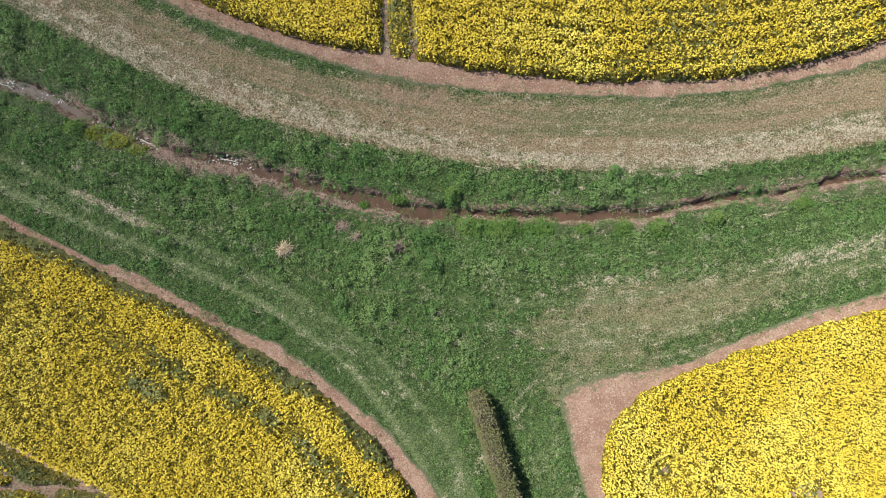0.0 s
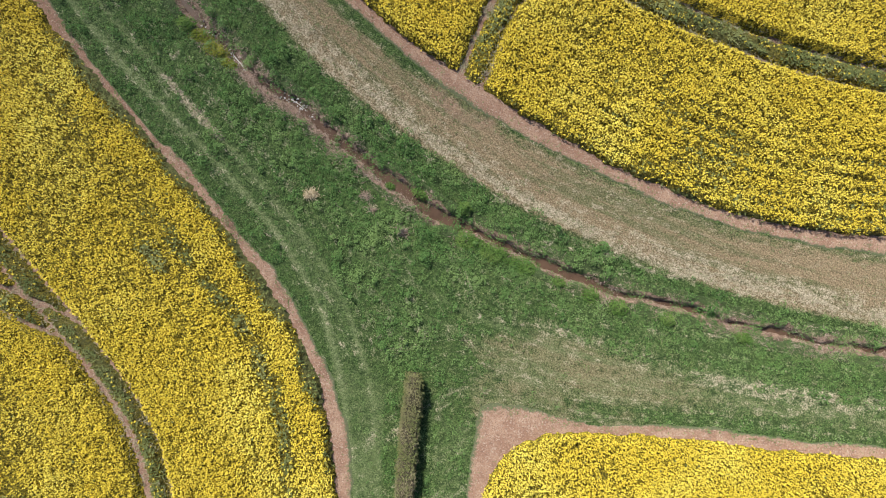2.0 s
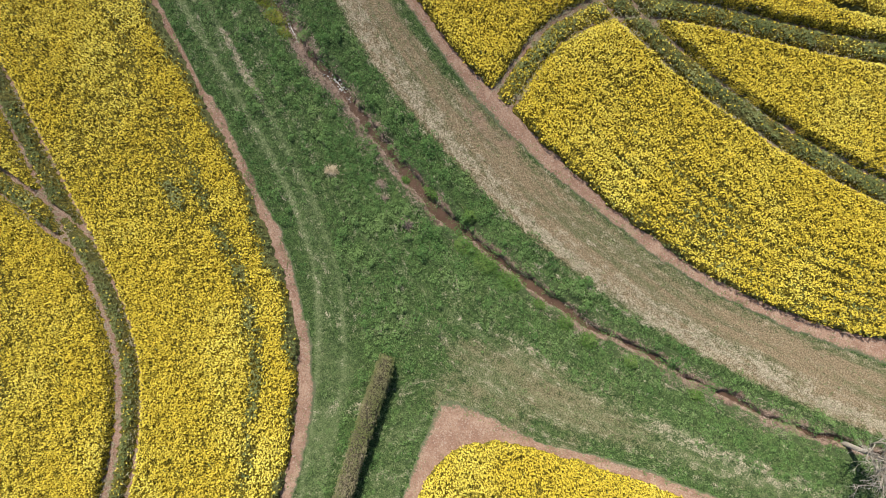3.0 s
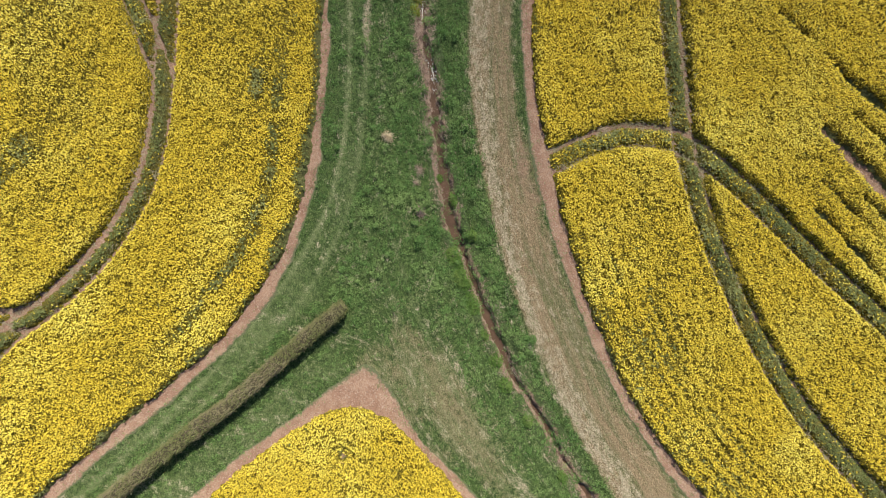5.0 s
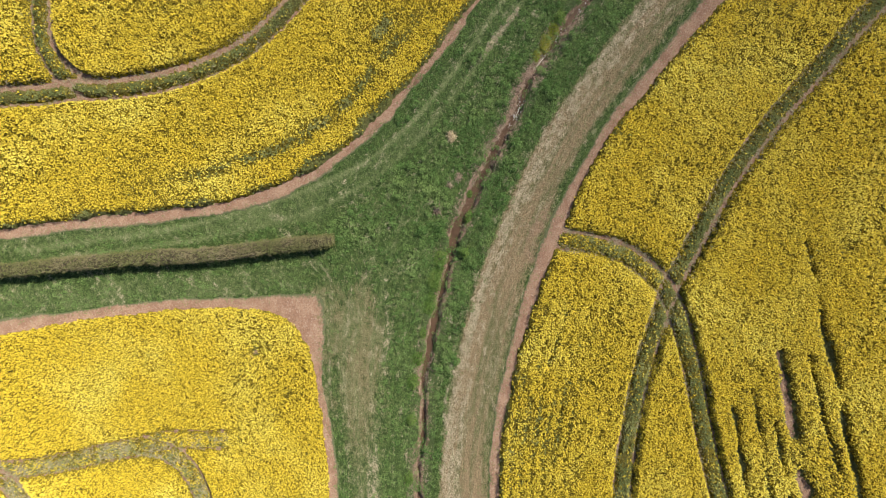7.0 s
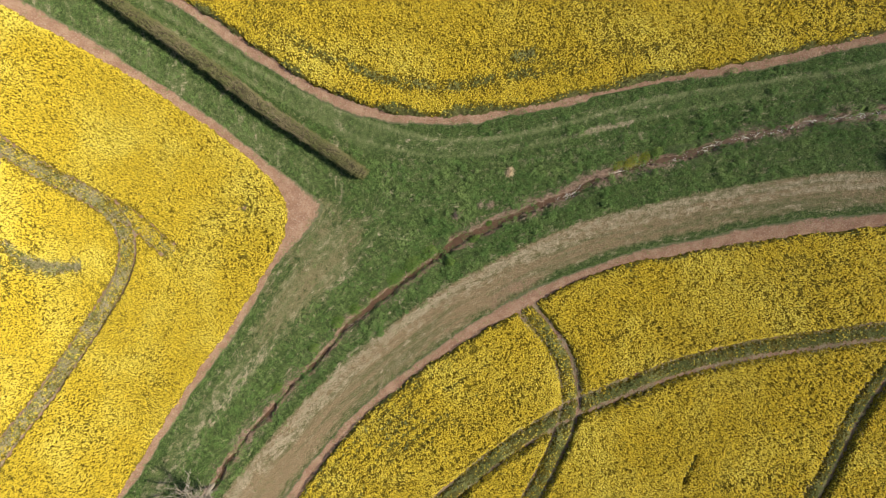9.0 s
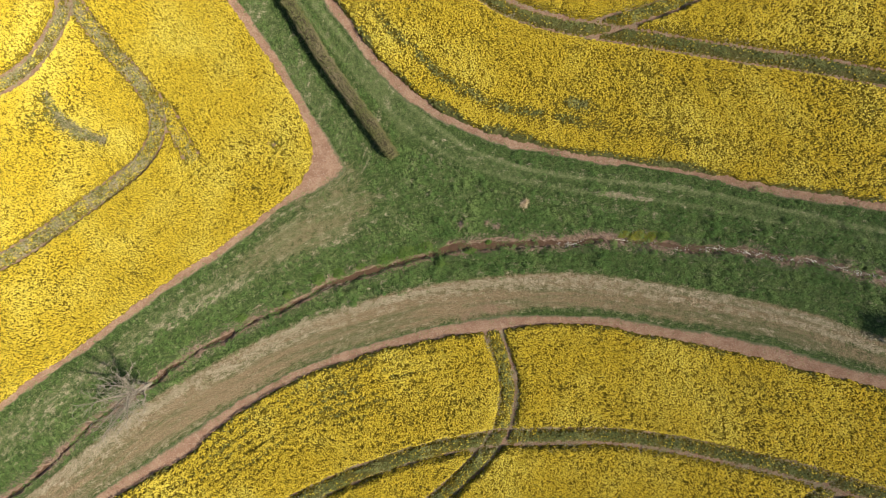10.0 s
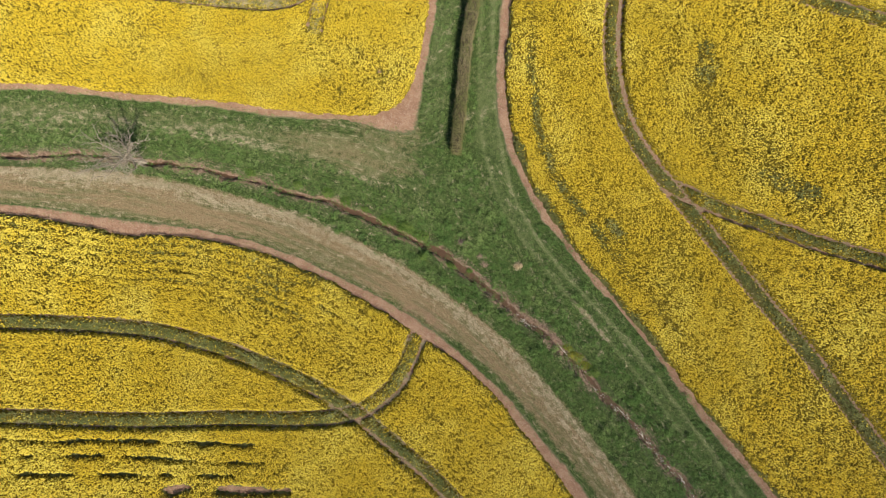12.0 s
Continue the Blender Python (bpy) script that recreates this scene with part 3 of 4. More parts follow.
across = np.where(o_north - d_track != 0, d_track / np.maximum(d_track - o_north, 0.1), 0)   # 0 at the ditch side, 1 at the bare soil
on_track = smooth(d_track, -0.4, 0.5) * smooth(-o_north, -0.1, 0.2)
green_edge = smooth(across + 0.14 * (fbm(RX, RY, 1.5, 66) - 0.5), 0.76, 0.92) * (0.42 + 0.48 * smooth(RX, 14, -2))
west_green = 0.30 * smooth(RX, 2, -12) * smooth(across, 0.30, 0.5)
mown = on_track * (1 - green_edge) * (1 - west_green)
straw = on_track * smooth(np.abs(across - 0.15), 0.24, 0.03) * (0.40 + 0.24 * smooth(RX, -16, -2))
straw = np.maximum(straw, on_track * (0.40 + 0.25 * smooth(RX, 0, -10)) * smooth(np.abs(across - 0.36), 0.12, 0.02))
se_verge = smooth(-o_se, 0.3, 2.0) * smooth(-d_stream, 2.0, 4.6) * smooth(RY, -11.0, -8.0) * smooth(RX + 9 * (fbm(RX, RY, 4, 69, 4) - 0.5), 12.5, 22.0)
pale_bed = smooth(np.abs(d_stream + 6.0 + 0.02 * RX), 2.6, 0.8)          # the palest grass lies midway between ditch and field
mown = np.maximum(mown, se_verge * (0.34 + 0.36 * pale_bed) * (1 - 0.5 * smooth(RX, 24, 36)))
olive = np.maximum(blob(19.0, -6.6, 5.5, 3.0, 12), 0.9 * smooth(o_se, -3.2, -0.6) * smooth(RX + RY, 30, 18) * smooth(d_stream, -1.0, -3.0) * smooth(RY, -13, -10))
olive = olive * smooth(RX + 6 * (fbm(RX, RY, 2.6, 43, 3) - 0.5), 11.5, 19.0)
mown = np.maximum(mown, (o_se < 0.4) * smooth(0.55 * olive + 0.9 * (fbm(RX, RY, 2.6, 59, 4) - 0.5), 0.0, 0.9) * 0.64)
straw = np.maximum(straw, 0.34 * se_verge * smooth(np.abs(d_stream + 4.4), 1.1, 0.2) * (0.5 + 0.5 * fbm(RX, RY, 2.0, 55)))
soft_wheel = np.zeros(len(RX))
WHEELS = [([(-60, 25), (-38.4, 15.6), (-28.9, 10.3), (-18.3, 4.2), (-12.7, 1.6), (-7.3, -0.7), (-2.0, -3.4), (2.2, -6.3), (4.8, -8.8), (7.7, -12.8), (9.8, -16.4), (13.9, -24.5), (19.5, -40)], 0.80),
          ([(-38.4, 17.2), (-28.9, 12.0), (-19.9, 7.0), (-14.9, 4.4), (-11.0, 2.5), (-6.8, 0.8), (-3.1, -1.2), (1.0, -3.4), (4.2, -5.7), (7.0, -8.5), (9.7, -12.0), (12.4, -17.1), (15.3, -24.0), (20, -38)], 0.68),
          ([(4.0, -5.0), (8.3, -5.2), (13.6, -5.3), (17.9, -5.6), (24, -5.2), (36, -1.8)], 0.5),
          ([(4.1, -2.8), (9.3, -3.3), (14.0, -3.8), (18.4, -3.7), (24, -3.3), (36, -0.2)], 0.5)]
for pts, amount in WHEELS:
    soft_wheel = np.maximum(soft_wheel, amount * smooth(np.abs(side(RP, curve(pts))) + 0.15 * (fbm(RX, RY, 0.8, 56) - 0.5), 0.44, 0.06) * (0.80 + 0.3 * fbm(RX, RY, 4.0, 57)))
between_wheels = smooth(np.abs(side(RP, curve([(-38.4, 16.4), (-28.9, 11.2), (-19.1, 5.6), (-13.8, 3.0), (-7.0, 0.1), (1.6, -4.9), (7.3, -10.6), (11.1, -16.7), (14.6, -24.2), (19.7, -39)]))), 1.7, 0.6)
soft_wheel = np.maximum(soft_wheel, between_wheels * (0.12 + 0.34 * fbm(RX, RY, 3.0, 49, 3)))
d_hedge = np.abs(side(RP, HEDGE))
hedge_side = smooth(d_hedge + 0.6 * (fbm(RX, RY, 2.0, 46) - 0.5), 2.1, 1.5)
soft_wheel = np.maximum(soft_wheel, (1 - hedge_side) * smooth(RY, -8, -13) * smooth(np.maximum(o_sw, o_se), 0.2, -0.2) * (0.18 + 0.42 * fbm(RX, RY, 3.0, 48, 3)))
pale_verge = np.maximum(se_verge, 0.9 * olive * (o_se < 0.4))
soft_wheel = np.maximum(soft_wheel, pale_verge * (0.24 + 0.26 * fbm(RX, RY, 3.0, 68, 3)))
straw = np.maximum(straw, 0.95 * smooth(np.abs(side(RP, curve([(-13.4, 3.8), (-11.0, 2.5), (-8.2, 1.35)]))), 0.40, 0.10))
mud_attr = smooth(np.abs(d_stream) + 0.5 * (fbm(RX, RY, 1.2, 58) - 0.5), 0.72, 0.3)
lane_at = np.where(d_stream > 0, d_track, np.where(RX - RY < 19, 40 + o_sw, 80 + d_stream * 0.5 - o_se * 0.5))
along_at = np.where((d_stream <= 0) & (RX - RY < 19), (RX - RY) * 0.72, RX)
for name, raster in (("soil", soil_attr), ("mown", mown), ("straw", straw), ("wheel", soft_wheel), ("mud", mud_attr), ("lane", lane_at), ("along", along_at)):
    vals = np.zeros(len(gx), np.float32)
    vals[inside] = at(raster, gx[inside], gy[inside])
    ground_mesh.attributes.new(name, "FLOAT", "POINT").data.foreach_set("value", vals)
PF = np.stack([gx, gy], 1)[far]
vals = np.zeros(len(gx), np.float32)
vals[far] = np.maximum.reduce([side(PF, NORTH_CROP), -side(PF, SW_CROP), -side(PF, SE_CROP)]) > 0
ground_mesh.attributes.new("crop", "FLOAT", "POINT").data.foreach_set("value", vals)
thing("ground", ground_mesh, "green and straw-coloured grass verges round a small ditch between fields", "ground", "structure")


def soil_margin(crop, edge, out, seed):
    """The bare strip between the crop's foot and the grass, along the field's edge."""
    fine_ = curve(crop[(np.abs(crop[:, 0] - 10) < 76) & (np.abs(crop[:, 1]) < 66)], 0.14)
    tang = np.gradient(fine_, axis=0)
    tang /= np.hypot(tang[:, 0], tang[:, 1])[:, None]
    for _ in range(40):
        tang[1:-1] = (tang[:-2] + 2 * tang[1:-1] + tang[2:]) / 4
    nor = np.stack([-tang[:, 1], tang[:, 0]], 1) * out
    width = np.full(len(fine_), 5.0)
    open_ = np.ones(len(fine_), bool)
    for w in np.arange(0.1, 5.0, 0.1):
        s = side(fine_ + nor * w, edge) * out
        hit_ = open_ & (s > 0)
        width[hit_] = w
        open_ &= ~hit_
    width[open_] = 1.2
    width += -0.08 + 0.4 * (fbm(fine_[:, 0], fine_[:, 1], 1.2, seed) - 0.5) + 0.6 * (fbm(fine_[:, 0], fine_[:, 1], 3.5, seed + 3) - 0.5) + 0.18 * (fbm(fine_[:, 0], fine_[:, 1], 0.5, seed + 4, 2) - 0.5) + 0.15
    cols = np.array([-0.6, -0.1, 0.12, 0.25, 0.38, 0.5, 0.62, 0.75, 0.88, 1.0])
    off = np.where(cols[None] < 0, cols[None], cols[None] * np.maximum(width, 0.35)[:, None])
    P = fine_[:, None] + nor[:, None] * off[:, :, None]
    x, y = P[:, :, 0].ravel(), P[:, :, 1].ravel()
    z = at(ground_z, x, y) + 0.04 + 0.09 * (fbm(x, y, 0.42, seed + 5, 3) - 0.5)
    z = z.reshape(len(fine_), -1)
    z[:, -1] -= 0.08
    n, m_ = z.shape
    ii = np.arange(n * m_).reshape(n, m_)
    q = np.stack([ii[:-1, :-1].ravel(), ii[1:, :-1].ravel(), ii[1:, 1:].ravel(), ii[:-1, 1:].ravel()], 1)
    if out > 0:
        q = q[:, ::-1]
    me = shade_smooth(mesh_of("bare_soil_margin", np.stack([x, y, z.ravel()], 1), q[:, ::-1], [M["soil"]]))
    weedy = np.broadcast_to(np.array([0, 0, 0, 0.04, 0.10, 0.18, 0.32, 0.55, 0.90, 1.5])[None], (n, m_)) * 0.9 + 0.45 * (fbm(x, y, 2.6, seed + 9, 3).reshape(n, m_) - 0.5)
    me.attributes.new("weedy", "FLOAT", "POINT").data.foreach_set("value", np.ascontiguousarray(weedy.ravel(), np.float32))
    return thing("bare_soil_margin", me, "reddish-brown bare soil strip along the edge of the crop", "soil strip", "structure")


soil_margin(NORTH_CROP, NORTH_SOIL, -1, 101)
soil_margin(SW_CROP, SW_SOIL, 1, 111)
soil_margin(SE_CROP, SE_SOIL, 1, 121)

# ---- stream ----
sl = curve(STREAM[(STREAM[:, 0] > -62) & (STREAM[:, 0] < 82)], 0.35)
tg = np.gradient(sl, axis=0)
tg /= np.hypot(tg[:, 0], tg[:, 1])[:, None]
nr = np.stack([-tg[:, 1], tg[:, 0]], 1)
wob = 0.5 * (fbm(sl[:, 0], sl[:, 1], 2.2, 61) - 0.5) + 0.25 * (fbm(sl[:, 0], sl[:, 1], 0.8, 60) - 0.5)
A, Bk = sl + nr * (wob + 0.55)[:, None], sl + nr * (wob - 0.55)[:, None]
V = np.concatenate([np.c_[A, np.full(len(A), WATER)], np.c_[Bk, np.full(len(A), WATER)]])
n = len(sl)
ii = np.arange(n - 1)
thing("stream", mesh_of("stream", V, np.stack([ii + n, ii + n + 1, ii + 1, ii], 1), [M["water"]]), "narrow shallow stream of muddy brown water in a ditch", "stream", "structure")


def ditch_banks():
    """The worn earth sides and bed of the ditch, steep and uneven, from turf to turf."""
    s_ = curve(STREAM[(STREAM[:, 0] > -58) & (STREAM[:, 0] < 78)], 0.11)
    t_ = np.gradient(s_, axis=0)
    t_ /= np.hypot(t_[:, 0], t_[:, 1])[:, None]
    for _ in range(30):
        t_[1:-1] = (t_[:-2] + 2 * t_[1:-1] + t_[2:]) / 4
    n_ = np.stack([-t_[:, 1], t_[:, 0]], 1)
    u = np.linspace(-1.5, 1.5, 38)
    X, Y = s_[:, None, 0] + n_[:, None, 0] * u, s_[:, None, 1] + n_[:, None, 1] * u
    x, y = X.ravel(), Y.ravel()
    z, uu = bank_shape(x, y, np.tile(u, len(s_)))
    z = np.where(np.tile(np.abs(u) > 1.3, len(s_)), at(ground_z, x, y) - 0.06, z)
    rows_, cols_ = X.shape
    ids = np.arange(rows_ * cols_).reshape(rows_, cols_)
    q = np.stack([ids[:-1, :-1].ravel(), ids[1:, :-1].ravel(), ids[1:, 1:].ravel(), ids[:-1, 1:].ravel()], 1)
    me = shade_smooth(mesh_of("ditch_bank", np.stack([x, y, z], 1), q, [M["mud"]]))
    turf = smooth(uu + 0.9 * (fbm(x, y, 1.3, 67, 3) - 0.5), 0.28, 0.80) * (1 - 0.6 * littered(x, np.tile(u, len(s_))) * smooth(uu, 1.1, 0.6))
    me.attributes.new("turf", "FLOAT", "POINT").data.foreach_set("value", turf.astype(np.float32))
    thing("ditch_bank", me, "worn brown earth banks and muddy bed of the ditch", "ditch", "structure")


ditch_banks()


# ---- rapeseed ----
def crop_object(key, box, seed, thick, label):
    fd, rng = FIELDS[key], np.random.RandomState(seed)
    cov = fd["cover"].reshape(SHAPE)
    hgt = (fd["height"] * (0.55 + 0.19 * fd["between"] + 0.24 * fd["rim"] * (1 - fd["between"])) + ground_z).reshape(SHAPE) - 0.02 - (0.14 * (1 - smooth(fd["d"] + 0.5 * n_edge, 0.02, 0.32))).reshape(SHAPE)
    on = np.maximum.reduce([cov[:-1, :-1], cov[1:, :-1], cov[1:, 1:], cov[:-1, 1:]]) > 0.06
    ids = np.arange(len(RX)).reshape(SHAPE)
    q = np.stack([ids[:-1, :-1][on], ids[1:, :-1][on], ids[1:, 1:][on], ids[:-1, 1:][on]], 1)
    used, q = np.unique(q, return_inverse=True)
    jx, jy = (rng.rand(2, len(used)) - 0.5) * 0.2
    zz = hgt.ravel()[used] + (rng.rand(len(used)) - 0.5) * 0.22 * fd["cover"][used]
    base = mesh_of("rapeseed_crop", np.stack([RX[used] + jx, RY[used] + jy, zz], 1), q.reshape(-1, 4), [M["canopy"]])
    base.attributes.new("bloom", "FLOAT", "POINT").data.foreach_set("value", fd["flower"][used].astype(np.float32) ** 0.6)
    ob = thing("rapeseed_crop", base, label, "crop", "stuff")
    far_off = smooth(np.hypot(RX - 10, RY - 1), 60.0, 64.0)
    near = 1 - far_off
    ring = smooth(np.hypot(RX - 10, RY - 1), 46.0, 36.0)
    # heads stand on a loose triangular lattice, a plant's width apart
    gap_ = 0.138
    ax_, ay_ = np.arange(-60, 80, gap_), np.arange(-60, 66, gap_ * 0.866)
    x, y = np.meshgrid(ax_, ay_, indexing="ij")
    x = (x + (np.arange(len(ay_)) % 2) * gap_ / 2).ravel()
    y = y.ravel()
    some = at(fd["cover"], x, y) > 0.12
    x, y = x[some], y[some]
    x, y = x + rng.randn(len(x)) * 0.042, y + rng.randn(len(y)) * 0.042
    bloom = at(fd["flower"], x, y) * (1 - 0.5 * at(fd["between"], x, y))
    sparse = 0.54 * lattice(x + 0.3 * y, y - 0.3 * x, 0.27, seed) + 0.30 * lattice(x - 0.4 * y, y + 0.4 * x, 0.55, seed + 1) + 0.16 * lattice(x, y, 1.4, seed + 2)
    out_of_ring = 1 - at(ring, x, y)
    chance = smooth(at(fd["cover"], x, y), 0.12, 0.5) * np.clip(bloom * ((0.36 if thick < 1.0 else 0.42 if thick < 1.3 else 0.56) + 1.10 * thick * smooth(sparse, 0.30, 0.58)), 0, 1) * (1 - 0.25 * out_of_ring) * (1 - 0.8 * at(far_off, x, y))
    keep = rng.rand(len(x)) < chance
    x, y, sparse = x[keep], y[keep], sparse[keep]
    each = 3 if thick > 1.3 else 2
    top = np.repeat(0.93 + 0.50 * (sparse - 0.5) + 0.20 * (rng.rand(len(x)) - 0.5), each)
    x, y = np.repeat(x, each) + rng.randn(each * len(x)) * 0.032, np.repeat(y, each) + rng.randn(each * len(y)) * 0.032
    h = at(fd["height"], x, y)
    P = np.stack([x, y, at(ground_z, x, y) + h * (top - np.tile((0.0, 0.10, 0.18)[:each], len(x) // each) + 0.05 * rng.randn(len(x)))], 1)
    grown = (0.055 + 0.032 * rng.rand(len(x))) * (1.02 if thick < 1.3 else 0.92) * (1.32 - 0.32 * at(ring, x, y) + 1.3 * at(far_off, x, y))
    V, F = flecks(P, grown, rng)
    part("flowers", mesh_of("flowers", V, F, [M["flower"]]), ob, "bright yellow flower heads", "stuff")
    x, y = scatter(near * fd["cover"] * (0.15 + 60 * fd["between"] * smooth(fbm(RX, RY, 0.7, 83, 2), 0.25, 0.6) + 24 * smooth(fd["flower"], 0.45, 0.1) * (1 - fd["between"])), rng, box)
    P = np.stack([x, y, at(ground_z, x, y) + at(fd["height"], x, y) * 0.86], 1)
    V, F = blades(P, 0.10 + 0.10 * rng.rand(len(x)), 0.034, rng, 4, 1.25)
    part("leaves", mesh_of("leaves", V, F, [M["rape_leaf"]]), ob, "dark green leaves and stems", "stuff")
    if fd["worn"].max() > 0:
        x, y = scatter(near * fd["worn"] * (0.3 + 0.9 * smooth(fbm(RX, RY, 1.1, 88, 2), 0.35, 0.6)) * 48, rng, box)
        P = np.stack([x, y, at(ground_z, x, y) + at(fd["height"], x, y) * 0.84 + 0.03], 1)
        V, F = blades(P, 0.12 + 0.14 * rng.rand(len(x)), 0.02, rng, 3, 1.4)
        part("flattened_stems", mesh_of("flattened_stems", V, F, [M["flat_stem"]]), ob, "pale flattened crop stems in the wheel tracks", "stuff")
    return ob


crop_object("north", (-56, 72, 8, 58), 201, 1.22, "dense yellow flowering rapeseed with curving tractor lines")
crop_object("south_west", (-56, 22, -54, 24), 202, 0.84, "yellow flowering rapeseed with greener streaks and tractor lines")
crop_object("south_east", (18, 75, -54, 14), 203, 1.45, "pale bright yellow flowering rapeseed with a bare corner")

# ---- grass and herbs of the verges ----
free = (1 - smooth(np.maximum.reduce([d_north, d_sw, d_se]), -0.6, -0.2)) * smooth(np.maximum.reduce([o_north, o_sw, o_se]) + 0.5 * n_edge, 0.25, -0.1)
land = free * smooth(bank_u - 0.32 * littered(RX, d_stream) + 0.8 * (fbm(RX, RY, 1.1, 84) - 0.5), 0.10, 0.45)
bank = land * smooth(-d_track, -0.3, 0.3) * smooth(np.abs(d_stream) + 1.2 * (fbm(RX, RY, 3, 71) - 0.5), 5.2, 3.2)
tri = land * np.maximum(blob(6.5, -3.0, 7.0, 3.2, -35), blob(11.5, -7.0, 4.2, 3.2, -40))
west = land * smooth(-d_track, 0.0, 0.4) * smooth(RX, 6, -8) * (1 - 0.95 * np.minimum(1, 1.3 * soft_wheel))
lush = np.maximum.reduce([bank, 0.8 * tri * (1 - 0.8 * soft_wheel), 0.85 * west, 0.75 * land * hedge_side]) * (0.45 + 0.75 * fbm(RX, RY, 2.0, 72))


def tufts(name, density, length, width, count, lean, mat, seed, label, category, sink=0.02, floor=-2.0):
    rng = np.random.RandomState(seed)
    x, y = scatter(density, rng, (-56, 76, -54, 58))
    P = np.stack([x, y, np.maximum(at(ground_top, x, y), floor) - sink], 1)
    V, F = blades(P, length * (0.6 + 0.8 * rng.rand(len(x))), width, rng, count, lean)
    return thing(name, mesh_of(name, V, F, [mat]), label, category, "stuff")


def clumps(name, density, radius, tall, per, size, mat, seed, label, category):
    """Leafy mounds: many small leaves on the outside of each low dome."""
    rng = np.random.RandomState(seed)
    x, y = scatter(density, rng, (-56, 76, -54, 58))
    r, h = radius * (0.5 + rng.rand(len(x))), tall * (0.4 + 0.9 * rng.rand(len(x)))
    a, rho = rng.rand(len(x), per) * 6.2832, np.sqrt(rng.rand(len(x), per))
    px, py = x[:, None] + r[:, None] * rho * np.cos(a), y[:, None] + r[:, None] * rho * np.sin(a)
    pz = at(ground_top, x, y)[:, None] + h[:, None] * (1 - rho ** 2) * (0.65 + 0.35 * rng.rand(len(x), per)) + 0.03
    P = np.stack([px.ravel(), py.ravel(), pz.ravel()], 1)
    V, F = flecks(P, size * (0.6 + 0.8 * rng.rand(len(P))), rng)
    return thing(name, mesh_of(name, V, F, [mat]), label, category, "stuff")


sunny = smooth(-d_stream, -0.3, 0.3) * smooth(RX + 6 * (fbm(RX, RY, 5, 50, 3) - 0.5), 6, 20)
clumps("fresh_herb", np.maximum(bank, 0.5 * land * sunny * (1 - pale_verge)) * sunny * (0.25 + 0.75 * smooth(fbm(RX, RY, 1.0, 78, 2), 0.36, 0.60)) * 9.0, 0.22, 0.22, 17, 0.045, M["fresh"], 314, "fresh light green herbs along the sunny side of the ditch", "herbs")
lush = lush * (1 - 0.93 * sunny)
clumps("bank_herb", lush * (0.25 + 0.75 * smooth(fbm(RX, RY, 1.0, 78, 2), 0.36, 0.60)) * 8.5, 0.24, 0.30, 17, 0.045, M["lush"], 311, "dense dark green herbs on the ditch banks", "herbs")
clumps("leafy_mound", lush * smooth(fbm(RX, RY, 1.6, 75, 2), 0.46, 0.62) * 2.3, 0.40, 0.85, 60, 0.05, M["lush"], 312, "tall leafy green herbs in mounds by the ditch", "herbs")
clumps("dry_tussock", on_track * (0.15 + 1.6 * straw) * (0.1 + smooth(fbm(RX, RY, 0.9, 74, 2), 0.46, 0.66)) * 4.0, 0.17, 0.14, 12, 0.034, M["dry"], 315, "dry straw-coloured tussocks on the mown track", "dry grass")
clumps("green_tussock", np.maximum(on_track * (0.25 + 0.75 * smooth(RX, 12, -4)), 0.8 * pale_verge) * smooth(fbm(RX, RY, 1.1, 77, 2), 0.44, 0.64) * 3.4, 0.17, 0.13, 10, 0.034, M["verge"], 316, "dull green tussocks scattered over the mown track", "grass")
clumps("low_clover", land * (1 - 0.9 * mown) * (1 - 0.8 * np.minimum(1, soft_wheel)) * (0.2 + 0.8 * smooth(fbm(RX, RY, 0.8, 70, 2), 0.4, 0.62)) * 5.0, 0.15, 0.12, 9, 0.036, M["verge"], 313, "low broad-leaved weeds in the green verge", "weeds")
tufts("bank_grass", lush * (0.10 + 1.1 * smooth(fbm(RX, RY, 1.0, 78, 2), 0.38, 0.60)) * 22, 0.20, 0.014, 5, 0.9, M["lush"], 301, "dense dark green grass on the ditch banks", "grass")
tufts("verge_grass", land * (1 - 0.92 * mown) * (1 - 0.6 * np.minimum(lush, 1)) * (1 - 0.85 * np.minimum(1, soft_wheel)) * (1 - 0.55 * pale_verge) * (0.22 + 1.15 * smooth(fbm(RX, RY, 0.95, 79, 2), 0.38, 0.62)) * 26, 0.12, 0.016, 4, 1.0, M["verge"], 302, "short green grass along the field tracks", "grass")
tufts("dry_grass", land * (np.maximum.reduce([straw * 1.2, 0.42 * mown, 0.40 * pale_verge * smooth(fbm(RX * 0.4 + RY * 0.1, RY * 1.2 - RX * 0.4, 1.6, 85, 4), 0.35, 0.65)])) * 30, 0.13, 0.013, 4, 1.3, M["dry"], 303, "dry straw-coloured mown grass on the track", "dry grass")
dead = np.maximum(land, 0.7 * smooth(bank_u, 0.15, 0.4)) * free * smooth(np.abs(d_stream + 0.15), 1.4, 0.4) * smooth(fbm(RX, RY, 2.0, 73), 0.36 + 0.12 * smooth(RX, -10, -16), 0.58 + 0.06 * smooth(RX, -10, -16)) * (0.6 + 0.9 * smooth(RX, 10, 0) - 0.7 * smooth(RX, -12, -18))
dead = np.maximum(dead, littered(RX, d_stream) * smooth(bank_u + 1.2 * (fbm(RX, RY, 1.4, 44, 3) - 0.5), 1.05, 0.5) * smooth(bank_u, 0.1, 0.3))
tufts("dead_reeds", dead * 120, 0.17, 0.013, 4, 1.3, M["straw"], 304, "pinkish-brown dead stems lying along the stream", "dead plants")
